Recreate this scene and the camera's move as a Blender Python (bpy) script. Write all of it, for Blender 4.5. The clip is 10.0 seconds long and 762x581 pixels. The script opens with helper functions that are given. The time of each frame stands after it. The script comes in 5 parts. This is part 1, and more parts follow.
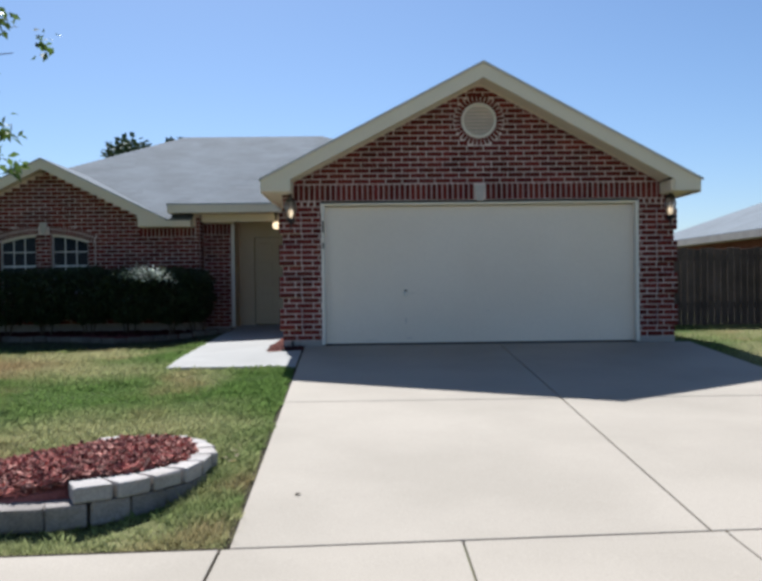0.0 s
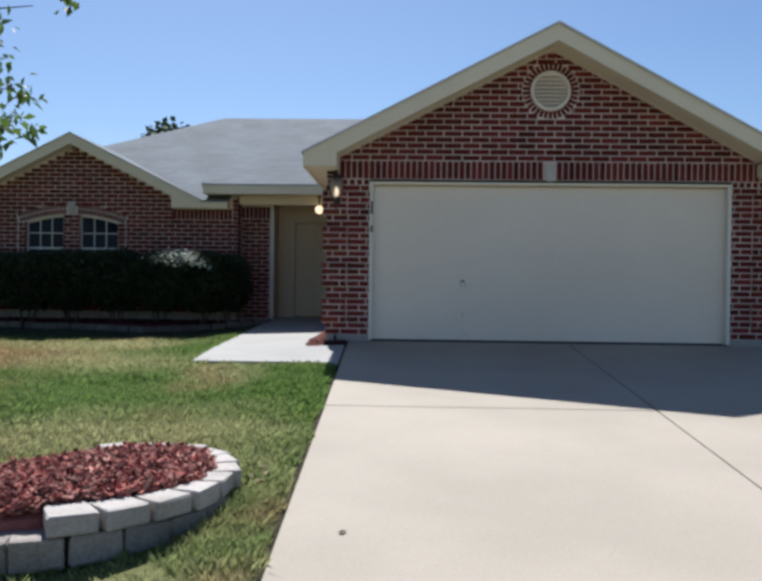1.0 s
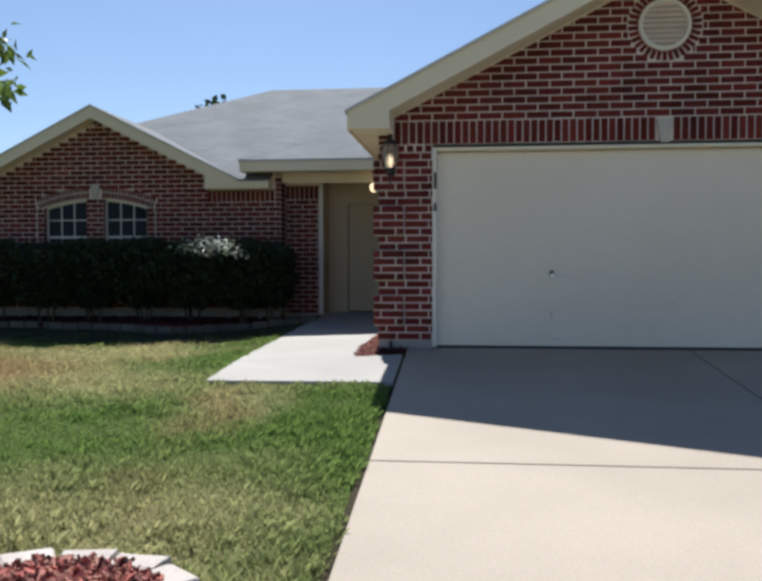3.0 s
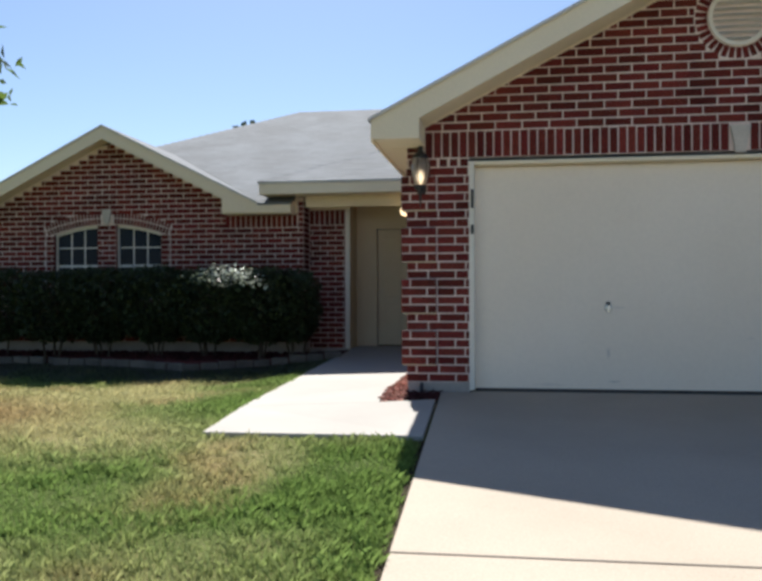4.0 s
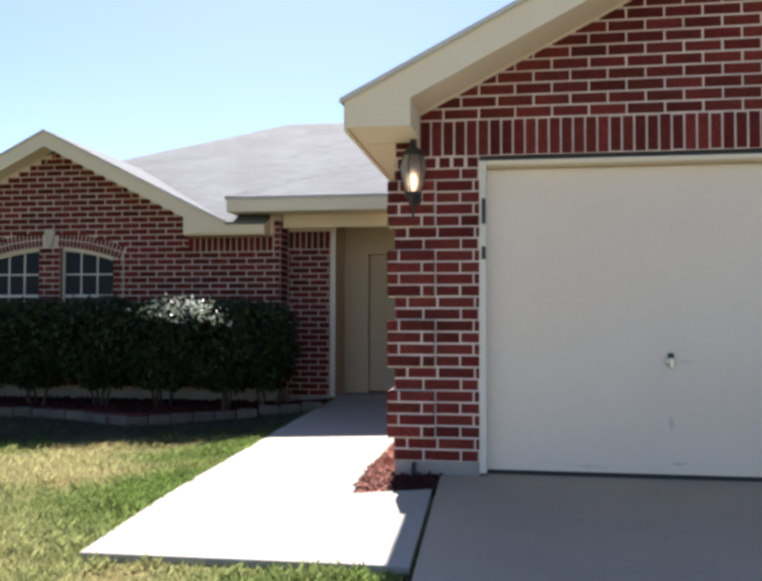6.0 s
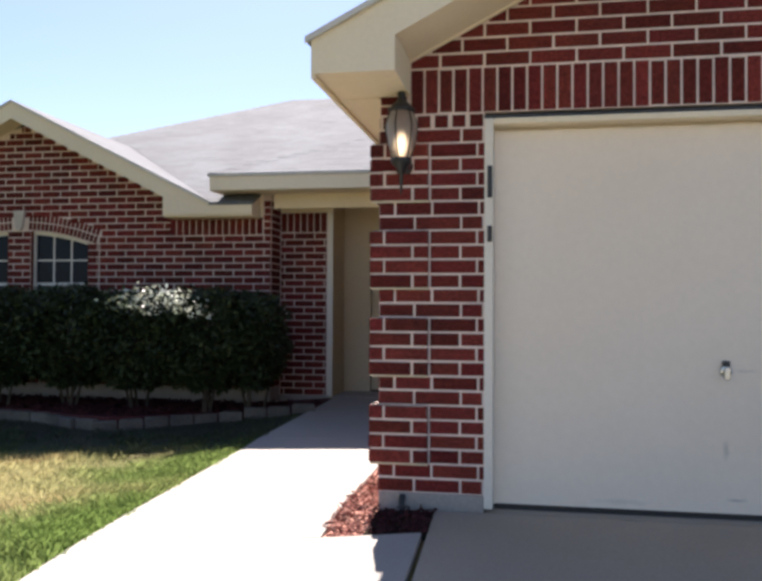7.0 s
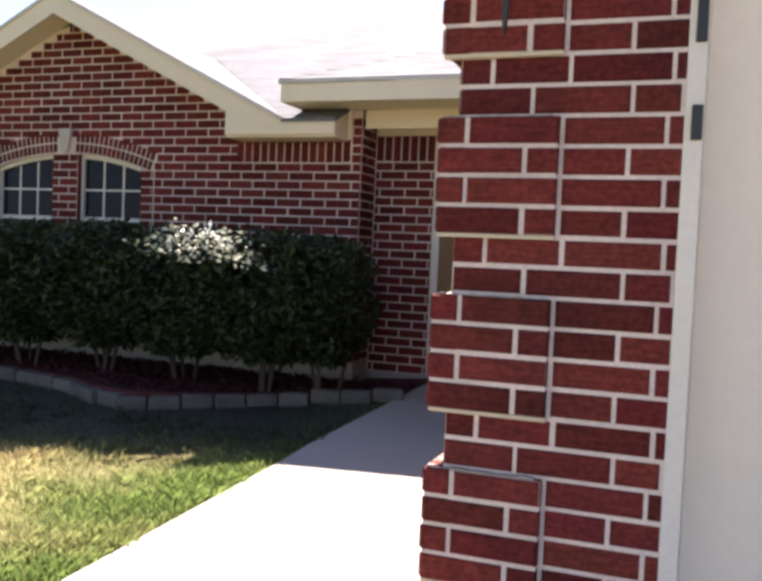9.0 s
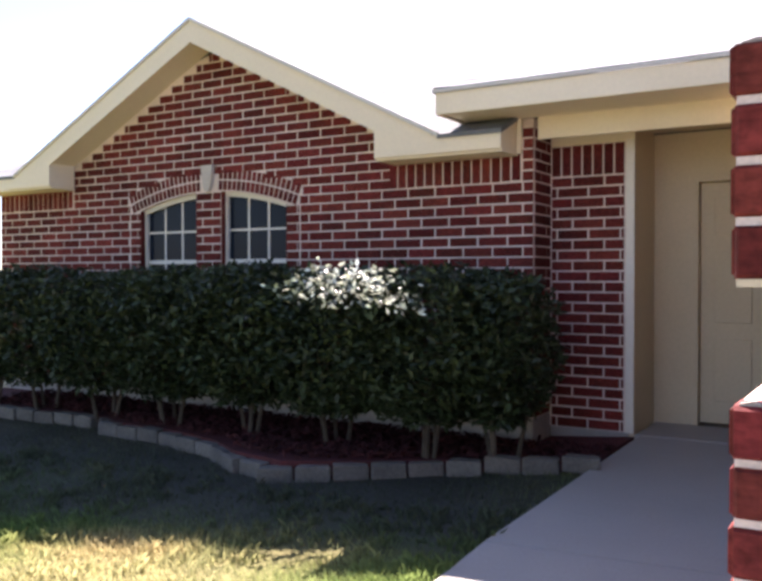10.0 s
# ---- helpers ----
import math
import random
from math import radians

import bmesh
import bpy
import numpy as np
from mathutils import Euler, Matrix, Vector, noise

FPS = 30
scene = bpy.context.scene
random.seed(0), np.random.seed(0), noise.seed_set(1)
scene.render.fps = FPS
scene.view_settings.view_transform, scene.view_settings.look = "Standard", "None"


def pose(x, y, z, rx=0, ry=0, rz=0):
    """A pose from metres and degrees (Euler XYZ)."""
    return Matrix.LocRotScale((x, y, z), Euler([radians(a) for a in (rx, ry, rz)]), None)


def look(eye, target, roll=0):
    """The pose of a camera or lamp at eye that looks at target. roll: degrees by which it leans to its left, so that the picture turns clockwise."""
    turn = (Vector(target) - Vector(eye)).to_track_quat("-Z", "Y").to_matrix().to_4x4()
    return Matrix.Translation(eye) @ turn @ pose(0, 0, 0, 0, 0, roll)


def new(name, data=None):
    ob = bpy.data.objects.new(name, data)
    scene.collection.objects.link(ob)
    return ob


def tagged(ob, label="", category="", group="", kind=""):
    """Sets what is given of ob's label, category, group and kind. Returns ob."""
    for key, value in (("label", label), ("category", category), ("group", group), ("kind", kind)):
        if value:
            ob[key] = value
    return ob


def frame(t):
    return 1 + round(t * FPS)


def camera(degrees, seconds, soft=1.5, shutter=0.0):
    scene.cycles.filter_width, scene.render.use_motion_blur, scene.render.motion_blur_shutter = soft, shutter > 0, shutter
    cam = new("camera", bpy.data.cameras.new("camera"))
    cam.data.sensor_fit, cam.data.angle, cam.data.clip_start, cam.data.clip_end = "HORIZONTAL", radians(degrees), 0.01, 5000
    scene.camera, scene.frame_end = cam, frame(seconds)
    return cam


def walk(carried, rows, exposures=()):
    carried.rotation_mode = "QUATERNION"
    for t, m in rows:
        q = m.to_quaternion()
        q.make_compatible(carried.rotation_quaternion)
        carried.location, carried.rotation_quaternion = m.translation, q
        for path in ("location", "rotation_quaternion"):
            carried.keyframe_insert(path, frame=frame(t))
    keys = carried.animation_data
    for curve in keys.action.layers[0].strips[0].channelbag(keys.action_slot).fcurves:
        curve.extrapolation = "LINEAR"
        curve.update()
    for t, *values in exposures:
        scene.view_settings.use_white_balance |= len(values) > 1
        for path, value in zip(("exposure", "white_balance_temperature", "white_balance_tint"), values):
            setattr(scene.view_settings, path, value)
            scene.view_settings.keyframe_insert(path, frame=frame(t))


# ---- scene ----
cam = camera(48.2, 10.0, soft=3.4)
PATH = [
    (0, (0.709, -13.26, 0.951), (0.741, -11.261, 0.934), -0.7),
    (0.5, (0.621, -12.499, 0.883), (0.605, -10.499, 0.87), 0.3),
    (1, (0.533, -11.818, 0.82), (0.472, -9.819, 0.798), 0.7),
    (1.5, (0.516, -11.166, 0.818), (0.4, -9.17, 0.777), 0.4),
    (2, (0.526, -10.648, 0.869), (0.374, -8.655, 0.798), 0.2),
    (2.5, (0.493, -10.066, 0.909), (0.314, -8.076, 0.833), 0.1),
    (4, (0.381, -8.221, 0.932), (0.083, -6.243, 0.939), -0.2),
    (4.5, (0.34, -7.723, 0.953), (0.02, -5.749, 0.992), -0.0),
    (5, (0.293, -7.174, 0.995), (-0.023, -5.2, 1.055), -0.1),
    (5.5, (0.245, -6.615, 1.031), (-0.059, -4.64, 1.106), 0.3),
    (7, (0.298, -4.821, 1.127), (-0.064, -2.855, 1.167), 0.3),
    (7.5, (0.314, -4.217, 1.166), (-0.08, -2.256, 1.176), 1.1),
    (8, (0.284, -3.59, 1.184), (-0.122, -1.632, 1.168), 2.3),
    (8.5, (0.248, -3.007, 1.175), (-0.26, -1.073, 1.124), 3.0),
    (9, (0.034, -2.349, 1.174), (-0.643, -0.469, 1.087), 2.5),
    (9.5, (-0.189, -1.883, 1.204), (-1.036, -0.073, 1.123), 1.5),
    (10, (-0.459, -1.275, 1.243), (-1.492, 0.437, 1.213), -0.0),
]
EXPOSURES = [(0, 0.83, 5420, 9), (0.5, 0.74, 5460, 9), (1.5, 0.82, 5560, 10), (2.5, 0.81, 5630, 9), (4, 1.2, 5980, 10), (4.5, 1.4, 6070, 10), (5.5, 1.64, 6120, 13),
             (7, 1.67, 6330, 19), (8.5, 2.03, 6680, 23), (9, 2.2, 6600, 24), (9.5, 2.3, 6520, 25), (10, 2.58, 6350, 26)]
walk(cam, [(t, look(eye, target, roll)) for t, eye, target, roll in PATH], EXPOSURES)

# ---- light ----
SUN_WAY = Vector((-0.195, 0.838, 1.0)).normalized()
world = bpy.data.worlds.new("sky")
scene.world = world
world.use_nodes = True
sky = world.node_tree.nodes.new("ShaderNodeTexSky")
sky.sky_type = "NISHITA"
sky.sun_disc = False
sky.sun_elevation = math.asin(SUN_WAY.z)
sky.sun_rotation = math.atan2(SUN_WAY.x, SUN_WAY.y)
sky.air_density, sky.dust_density, sky.ozone_density = 0.92, 0.5, 1.8
bg = world.node_tree.nodes["Background"]
bg.inputs["Strength"].default_value = 0.055
world.node_tree.links.new(sky.outputs[0], bg.inputs["Color"])
sun = new("sun", bpy.data.lights.new("sun", "SUN"))
sun.data.energy, sun.data.angle, sun.data.color = 5.0, radians(0.53), (1.0, 0.915, 0.79)
sun.matrix_world = look(SUN_WAY * 60, (0, 0, 0))


# ---- materials ----
def material(name, colour, rough=0.8, spread=0.12, fine=60.0, coarse=1.5, bump=0.1, second=None, metal=0.0, pieces=0.0, gloss=0.5, dist=0.004, thin=0.0):
    """A surface with grain and stains at two scales; second: a colour of the coarse stains; pieces: how far single pieces differ."""
    m = bpy.data.materials.new(name)
    m.use_nodes = True
    n, l = m.node_tree.nodes, m.node_tree.links
    p = n["Principled BSDF"]
    p.inputs["Roughness"].default_value, p.inputs["Metallic"].default_value = rough, metal
    p.inputs["Specular IOR Level"].default_value = gloss
    at = n.new("ShaderNodeNewGeometry")
    big, small = n.new("ShaderNodeTexNoise"), n.new("ShaderNodeTexNoise")
    for node, size, detail in ((big, coarse, 5), (small, fine, 4)):
        node.inputs["Scale"].default_value, node.inputs["Detail"].default_value = size, detail
        l.new(at.outputs["Position"], node.inputs["Vector"])
    ramp = n.new("ShaderNodeMapRange")
    ramp.inputs[1].default_value, ramp.inputs[2].default_value = 0.38, 0.64
    l.new(big.outputs["Fac"], ramp.inputs[0])
    mix = n.new("ShaderNodeMix")
    mix.data_type = "RGBA"
    a = Vector(colour)
    b = Vector(second) if second else a * (1 - 1.6 * spread)
    mix.inputs[6].default_value, mix.inputs[7].default_value = (*a, 1), (*b, 1)
    l.new(ramp.outputs[0], mix.inputs[0])
    hue = n.new("ShaderNodeHueSaturation")
    l.new(mix.outputs[2], hue.inputs["Color"])
    grain = n.new("ShaderNodeMapRange")
    grain.inputs[1].default_value, grain.inputs[2].default_value = 0.3, 0.7
    grain.inputs[3].default_value, grain.inputs[4].default_value = 1 - spread, 1 + spread
    l.new(small.outputs["Fac"], grain.inputs[0])
    last = grain.outputs[0]
    if pieces:
        info = n.new("ShaderNodeObjectInfo")
        add = n.new("ShaderNodeMath")
        l.new(info.outputs["Random"], add.inputs[0])
        l.new(at.outputs["Random Per Island"], add.inputs[1])
        frac = n.new("ShaderNodeMath")
        frac.operation = "FRACT"
        l.new(add.outputs[0], frac.inputs[0])
        each = n.new("ShaderNodeMapRange")
        each.inputs[3].default_value, each.inputs[4].default_value = 1 - pieces, 1 + pieces
        l.new(frac.outputs[0], each.inputs[0])
        times = n.new("ShaderNodeMath")
        times.operation = "MULTIPLY"
        l.new(last, times.inputs[0])
        l.new(each.outputs[0], times.inputs[1])
        last = times.outputs[0]
    l.new(last, hue.inputs["Value"])
    l.new(hue.outputs[0], p.inputs["Base Color"])
    if bump:
        rel = n.new("ShaderNodeBump")
        rel.inputs["Strength"].default_value, rel.inputs["Distance"].default_value = bump, dist
        l.new(small.outputs["Fac"], rel.inputs["Height"])
        l.new(rel.outputs[0], p.inputs["Normal"])
    if thin:
        pass_on, blend = n.new("ShaderNodeBsdfTranslucent"), n.new("ShaderNodeMixShader")
        blend.inputs[0].default_value = thin
        l.new(hue.outputs[0], pass_on.inputs["Color"])
        l.new(p.outputs[0], blend.inputs[1])
        l.new(pass_on.outputs[0], blend.inputs[2])
        l.new(blend.outputs[0], n["Material Output"].inputs["Surface"])
    return m


def lamp_glow(name, colour, strength):
    m = bpy.data.materials.new(name)
    m.use_nodes = True
    p = m.node_tree.nodes["Principled BSDF"]
    p.inputs["Base Color"].default_value = (0.9, 0.85, 0.75, 1)
    p.inputs["Emission Color"].default_value = (*colour, 1)
    p.inputs["Emission Strength"].default_value = strength
    return m


def glass(name, tint, rough=0.03, clear=1.0):
    m = bpy.data.materials.new(name)
    m.use_nodes = True
    p = m.node_tree.nodes["Principled BSDF"]
    p.inputs["Base Color"].default_value = (*tint, 1)
    p.inputs["Roughness"].default_value = rough
    p.inputs["Transmission Weight"].default_value = clear
    p.inputs["IOR"].default_value = 1.45
    return m


def streaked(m, amount):
    """Drag marks of the extruder and kiln scorch along each piece."""
    n, l = m.node_tree.nodes, m.node_tree.links
    hue = next(k for k in n if k.type == "HUE_SAT")
    came = hue.inputs["Value"].links[0].from_socket
    where, stretch, lines = n.new("ShaderNodeTexCoord"), n.new("ShaderNodeMapping"), n.new("ShaderNodeTexNoise")
    stretch.inputs["Scale"].default_value = (1.6, 3.0, 5.0)
    lines.inputs["Scale"].default_value, lines.inputs["Detail"].default_value = 1.6, 5
    lines.noise_dimensions = "4D"
    info = n.new("ShaderNodeObjectInfo")
    l.new(where.outputs["Object"], stretch.inputs["Vector"])
    l.new(stretch.outputs[0], lines.inputs["Vector"])
    spread = n.new("ShaderNodeMath")
    spread.operation = "MULTIPLY"
    spread.inputs[1].default_value = 37.0
    l.new(info.outputs["Random"], spread.inputs[0])
    l.new(spread.outputs[0], lines.inputs["W"])
    span = n.new("ShaderNodeMapRange")
    span.inputs[1].default_value, span.inputs[2].default_value = 0.3, 0.7
    span.inputs[3].default_value, span.inputs[4].default_value = 1 - amount, 1 + amount
    l.new(lines.outputs["Fac"], span.inputs[0])
    times = n.new("ShaderNodeMath")
    times.operation = "MULTIPLY"
    l.new(came, times.inputs[0])
    l.new(span.outputs[0], times.inputs[1])
    l.new(times.outputs[0], hue.inputs["Value"])
    shift = n.new("ShaderNodeMapRange")         # some pieces burnt orange, some plum
    shift.inputs[3].default_value, shift.inputs[4].default_value = 0.495, 0.505
    many = n.new("ShaderNodeMath")
    many.operation = "FRACT"
    l.new(spread.outputs[0], many.inputs[0])
    l.new(many.outputs[0], shift.inputs[0])
    l.new(shift.outputs[0], hue.inputs["Hue"])
    return m


BRICK = material("red_brick", (0.142, 0.0255, 0.021), 0.88, 0.3, 55, 2.0, 0.5, (0.095, 0.0205, 0.0175), pieces=0.3, gloss=0.15)
streaked(BRICK, 0.24)
MORTAR = material("mortar", (0.76, 0.63, 0.55), 0.95, 0.12, 120, 3.0, 0.3, gloss=0.2)
OLD_MORTAR = material("old_mortar", (0.40, 0.34, 0.30), 0.95, 0.2, 120, 12, 0.5, (0.28, 0.23, 0.20), gloss=0.2)
CREAM = material("cream_paint", (0.83, 0.73, 0.55), 0.6, 0.03, 40, 0.8, 0.05, (0.79, 0.685, 0.505))
# Tan darker than CREAM, for alcove walls, porch ceiling and front door.
TAN = material("darker_tan", (0.60, 0.50, 0.34), 0.6, 0.04, 40, 0.8, 0.05, (0.55, 0.45, 0.30))
DOOR_PAINT = material("garage_door_paint", (0.84, 0.735, 0.61), 0.5, 0.02, 30, 0.7, 0.04, (0.80, 0.695, 0.57))


def scuffed(m, spots):
    """Grey scuff marks on the paint: (x, z, half width, half height, strength)."""
    n, l = m.node_tree.nodes, m.node_tree.links
    hue = next(k for k in n if k.type == "HUE_SAT")
    last = hue.inputs["Color"].links[0].from_socket
    at = next(k for k in n if k.type == "NEW_GEOMETRY")
    ragged = next(k for k in n if k.type == "TEX_NOISE" and k.inputs["Scale"].default_value > 5)
    for x, z, w, h, strength in spots:
        fit = n.new("ShaderNodeMapping")
        fit.inputs["Location"].default_value = (-x / w, 0, -z / h)
        fit.inputs["Scale"].default_value = (1 / w, 0, 1 / h)
        l.new(at.outputs["Position"], fit.inputs["Vector"])
        far = n.new("ShaderNodeVectorMath")
        far.operation = "LENGTH"
        l.new(fit.outputs[0], far.inputs[0])
        wave = n.new("ShaderNodeMath")
        wave.operation = "ADD"
        l.new(far.outputs["Value"], wave.inputs[0])
        l.new(ragged.outputs["Fac"], wave.inputs[1])
        mask = n.new("ShaderNodeMapRange")
        mask.inputs[1].default_value, mask.inputs[2].default_value = 0.7, 1.5
        mask.inputs[3].default_value, mask.inputs[4].default_value = strength, 0.0
        l.new(wave.outputs[0], mask.inputs[0])
        over = n.new("ShaderNodeMix")
        over.data_type = "RGBA"
        over.inputs[7].default_value = (0.30, 0.28, 0.26, 1)
        l.new(mask.outputs[0], over.inputs[0])
        l.new(last, over.inputs[6])
        last = over.outputs[2]
    l.new(last, hue.inputs["Color"])


scuffed(DOOR_PAINT, ((1.31, 0.36, 0.022, 0.07, 0.4), (1.37, 0.085, 0.06, 0.012, 0.5), (1.42, 0.79, 0.07, 0.012, 0.3), (2.6, 0.5, 0.05, 0.02, 0.2), (0.75, 0.05, 0.2, 0.02, 0.2)))
WHITE_TRIM = material("trim_paint", (0.76, 0.71, 0.62), 0.55, 0.04, 40, 1.2, 0.05)
SHINGLE = material("asphalt_shingle", (0.172, 0.187, 0.202), 0.95, 0.2, 70, 1.2, 0.4, (0.145, 0.156, 0.167), pieces=0.07, gloss=0.2)
CONCRETE = material("driveway_concrete", (0.40, 0.345, 0.278), 0.9, 0.09, 90, 0.6, 0.15, (0.345, 0.298, 0.238), gloss=0.25)
WALK_CONCRETE = material("walkway_concrete", (0.36, 0.342, 0.315), 0.9, 0.06, 90, 0.7, 0.15, (0.32, 0.302, 0.278), gloss=0.25)
FOOTING = material("footing_concrete", (0.36, 0.33, 0.30), 0.9, 0.1, 50, 3.0, 0.2)
MULCH = material("red_mulch", (0.34, 0.115, 0.088), 0.9, 0.3, 60, 6, 0.5, (0.20, 0.062, 0.05), pieces=0.8, gloss=0.2)
# Mulch darkened in its base colour for the shade under hedge and pier.
SHADED_MULCH = material("shaded_mulch", (0.062, 0.018, 0.019), 0.9, 0.3, 60, 6, 0.5, (0.045, 0.015, 0.015), pieces=0.6, gloss=0.2)
PALE_MULCH = material("pale_mulch", (0.44, 0.235, 0.18), 0.95, 0.3, 60, 6, 0.5, (0.28, 0.12, 0.095), pieces=0.5, gloss=0.2)
STONE = material("planter_stone", (0.42, 0.38, 0.345), 0.9, 0.14, 50, 3.0, 0.4, (0.35, 0.305, 0.27), pieces=0.12)
# STONE darkened to carry the shade on the planter's lower course.
SHADED_STONE = material("shaded_stone", (0.30, 0.262, 0.232), 0.95, 0.2, 50, 3.0, 0.4, (0.21, 0.18, 0.155), pieces=0.15)
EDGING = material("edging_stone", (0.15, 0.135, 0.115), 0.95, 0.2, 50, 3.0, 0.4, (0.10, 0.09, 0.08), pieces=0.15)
CAST = material("cast_stone", (0.58, 0.52, 0.45), 0.9, 0.08, 60, 4, 0.2)
# Near-white base colour holds the sun's glare on these hedge-top leaves.
GLARE_LEAF = material("glare_leaf", (0.70, 0.73, 0.65), 0.4, 0.2, 30, 2.5, 0.0, (0.30, 0.35, 0.22), pieces=0.6, thin=0.15)
BLACK = material("black_iron", (0.02, 0.02, 0.022), 0.45, 0.1, 40, 3, 0.05)
DARK_GLASS = material("window_glass", (0.013, 0.019, 0.03), 0.06, 0.02, 5, 2, 0.0, gloss=0.08)
CLEAR = glass("lantern_glass", (0.95, 0.96, 0.97), 0.55)
BULB = lamp_glow("lamp_bulb", (1.0, 0.70, 0.38), 0.85)
FAR_BRICK = material("far_brick", (0.22, 0.095, 0.08), 0.9, 0.15, 14, 1.5, 0.1, (0.17, 0.07, 0.06), gloss=0.2)
# Soil of the trimmed edges; at the pier's foot it paints shade.
DIRT_AND_SHADE = material("soil_and_shade", (0.045, 0.036, 0.024), 1.0, 0.3, 60, 4, 0.5, gloss=0.05)
BARK = material("bark", (0.085, 0.065, 0.047), 0.95, 0.25, 40, 4, 0.5)
LEAF = material("tree_leaf", (0.10, 0.15, 0.03), 0.5, 0.2, 30, 1.5, 0.0, (0.07, 0.11, 0.02), pieces=0.4, thin=0.45)
HEDGE_LEAF = material("hedge_leaf", (0.034, 0.05, 0.02), 0.42, 0.2, 30, 2.5, 0.0, (0.025, 0.038, 0.016), pieces=0.45, gloss=0.25)
FAR_LEAF = material("far_leaf", (0.07, 0.11, 0.035), 0.7, 0.2, 20, 1.0, 0.0, pieces=0.3)


def lawn_material(name, green, straw, brown, shaded, spread, pieces, bump, thin=0.0):
    """Turf in patches: green, straw-coloured and brown earth, each with a finer mottle; house shade is painted grey."""
    m = material(name, green, 0.9, spread, 28, 0.42, bump, straw, pieces=pieces, gloss=0.06, dist=0.01, thin=thin)
    n, l = m.node_tree.nodes, m.node_tree.links
    at = next(k for k in n if k.type == "NEW_GEOMETRY")
    first = next(k for k in n if k.type == "MIX")
    hue = next(k for k in n if k.type == "HUE_SAT")
    wide = next(k.links[0].from_node for k in first.inputs if k.is_linked)
    wide.inputs[1].default_value, wide.inputs[2].default_value = 0.43, 0.68
    spots = n.new("ShaderNodeTexNoise")
    spots.inputs["Scale"].default_value, spots.inputs["Detail"].default_value = 0.75, 6
    l.new(at.outputs["Position"], spots.inputs["Vector"])
    cut = n.new("ShaderNodeMapRange")
    cut.inputs[1].default_value, cut.inputs[2].default_value, cut.inputs[4].default_value = 0.54, 0.72, 0.8
    l.new(spots.outputs["Fac"], cut.inputs[0])
    mix = n.new("ShaderNodeMix")
    mix.data_type = "RGBA"
    mix.inputs[7].default_value = (*brown, 1)
    l.new(cut.outputs[0], mix.inputs[0])
    l.new(first.outputs[2], mix.inputs[6])
    last = mix.outputs[2]
    # lush and worn areas with ragged edges, and house shade painted by the hedge
    for (cx, cy), reach, colour in (((-4.0, -3.9), 1.8, green), ((-2.4, -3.6), 0.9, green), ((-0.75, -4.4), 1.0, green), ((-1.3, -5.3), 0.95, straw), ((-0.35, -6.6), 0.4, straw), ((-4.9, -1.2), 1.5, brown), ((-3.1, -1.6), 0.9, straw), ((-3.8, 0.6), 1.1, straw), ((-3.3, 1.0), 0.8, straw), ((-5.0, 1.8), 0.6, green), ((-2.25, 1.9), 0.75, green), ((-2.2, 1.1), 0.75, green), ((-2.1, 0.2), 0.7, green), ((-2.1, -0.7), 0.6, green), ((-2.6, 3.5), 1.05, shaded), ((-3.6, 3.35), 1.15, shaded), ((-4.9, 3.35), 1.2, shaded), ((-6.3, 3.4), 1.2, shaded), ((-7.7, 3.5), 1.2, shaded)):
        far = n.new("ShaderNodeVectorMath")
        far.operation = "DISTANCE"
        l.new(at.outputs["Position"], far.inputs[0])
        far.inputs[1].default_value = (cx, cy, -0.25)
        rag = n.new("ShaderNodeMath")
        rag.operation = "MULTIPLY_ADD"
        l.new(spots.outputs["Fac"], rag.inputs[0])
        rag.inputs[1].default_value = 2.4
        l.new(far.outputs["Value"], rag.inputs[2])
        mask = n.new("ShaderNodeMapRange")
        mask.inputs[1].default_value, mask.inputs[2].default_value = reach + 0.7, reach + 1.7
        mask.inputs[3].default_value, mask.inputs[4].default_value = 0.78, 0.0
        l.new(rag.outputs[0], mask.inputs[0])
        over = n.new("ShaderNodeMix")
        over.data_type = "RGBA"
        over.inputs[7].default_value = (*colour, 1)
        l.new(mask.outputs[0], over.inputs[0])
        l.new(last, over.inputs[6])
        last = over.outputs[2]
    l.new(last, hue.inputs["Color"])
    return m


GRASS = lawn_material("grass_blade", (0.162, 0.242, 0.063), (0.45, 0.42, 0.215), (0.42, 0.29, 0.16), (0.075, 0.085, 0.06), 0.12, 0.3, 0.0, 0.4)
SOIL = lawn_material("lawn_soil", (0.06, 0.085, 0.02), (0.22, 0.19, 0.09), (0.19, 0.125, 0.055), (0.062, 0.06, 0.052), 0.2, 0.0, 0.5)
WOOD = material("fence_wood", (0.14, 0.10, 0.075), 0.9, 0.2, 30, 2, 0.3, pieces=0.15)
METAL = material("steel", (0.55, 0.55, 0.55), 0.3, 0.05, 60, 4, 0.0, metal=1.0)


# ---- mesh helpers ----
def mesh_of(name, bm, mat):
    bmesh.ops.recalc_face_normals(bm, faces=bm.faces)
    me = bpy.data.meshes.new(name)
    bm.to_mesh(me)
    bm.free()
    if mat:
        me.materials.append(mat)
    return me


def part(name, bm, mat, parent=None, label=""):
    ob = new(name, mesh_of(name, bm, mat))
    if parent:
        ob.parent = parent
    if label:
        ob["label"] = label
    return ob


def holder(name, label, category, group="", kind="", at=(0, 0, 0)):
    ob = tagged(new(name), label, category, group, kind)
    ob.location = at
    ob.empty_display_size = 0.2
    return ob


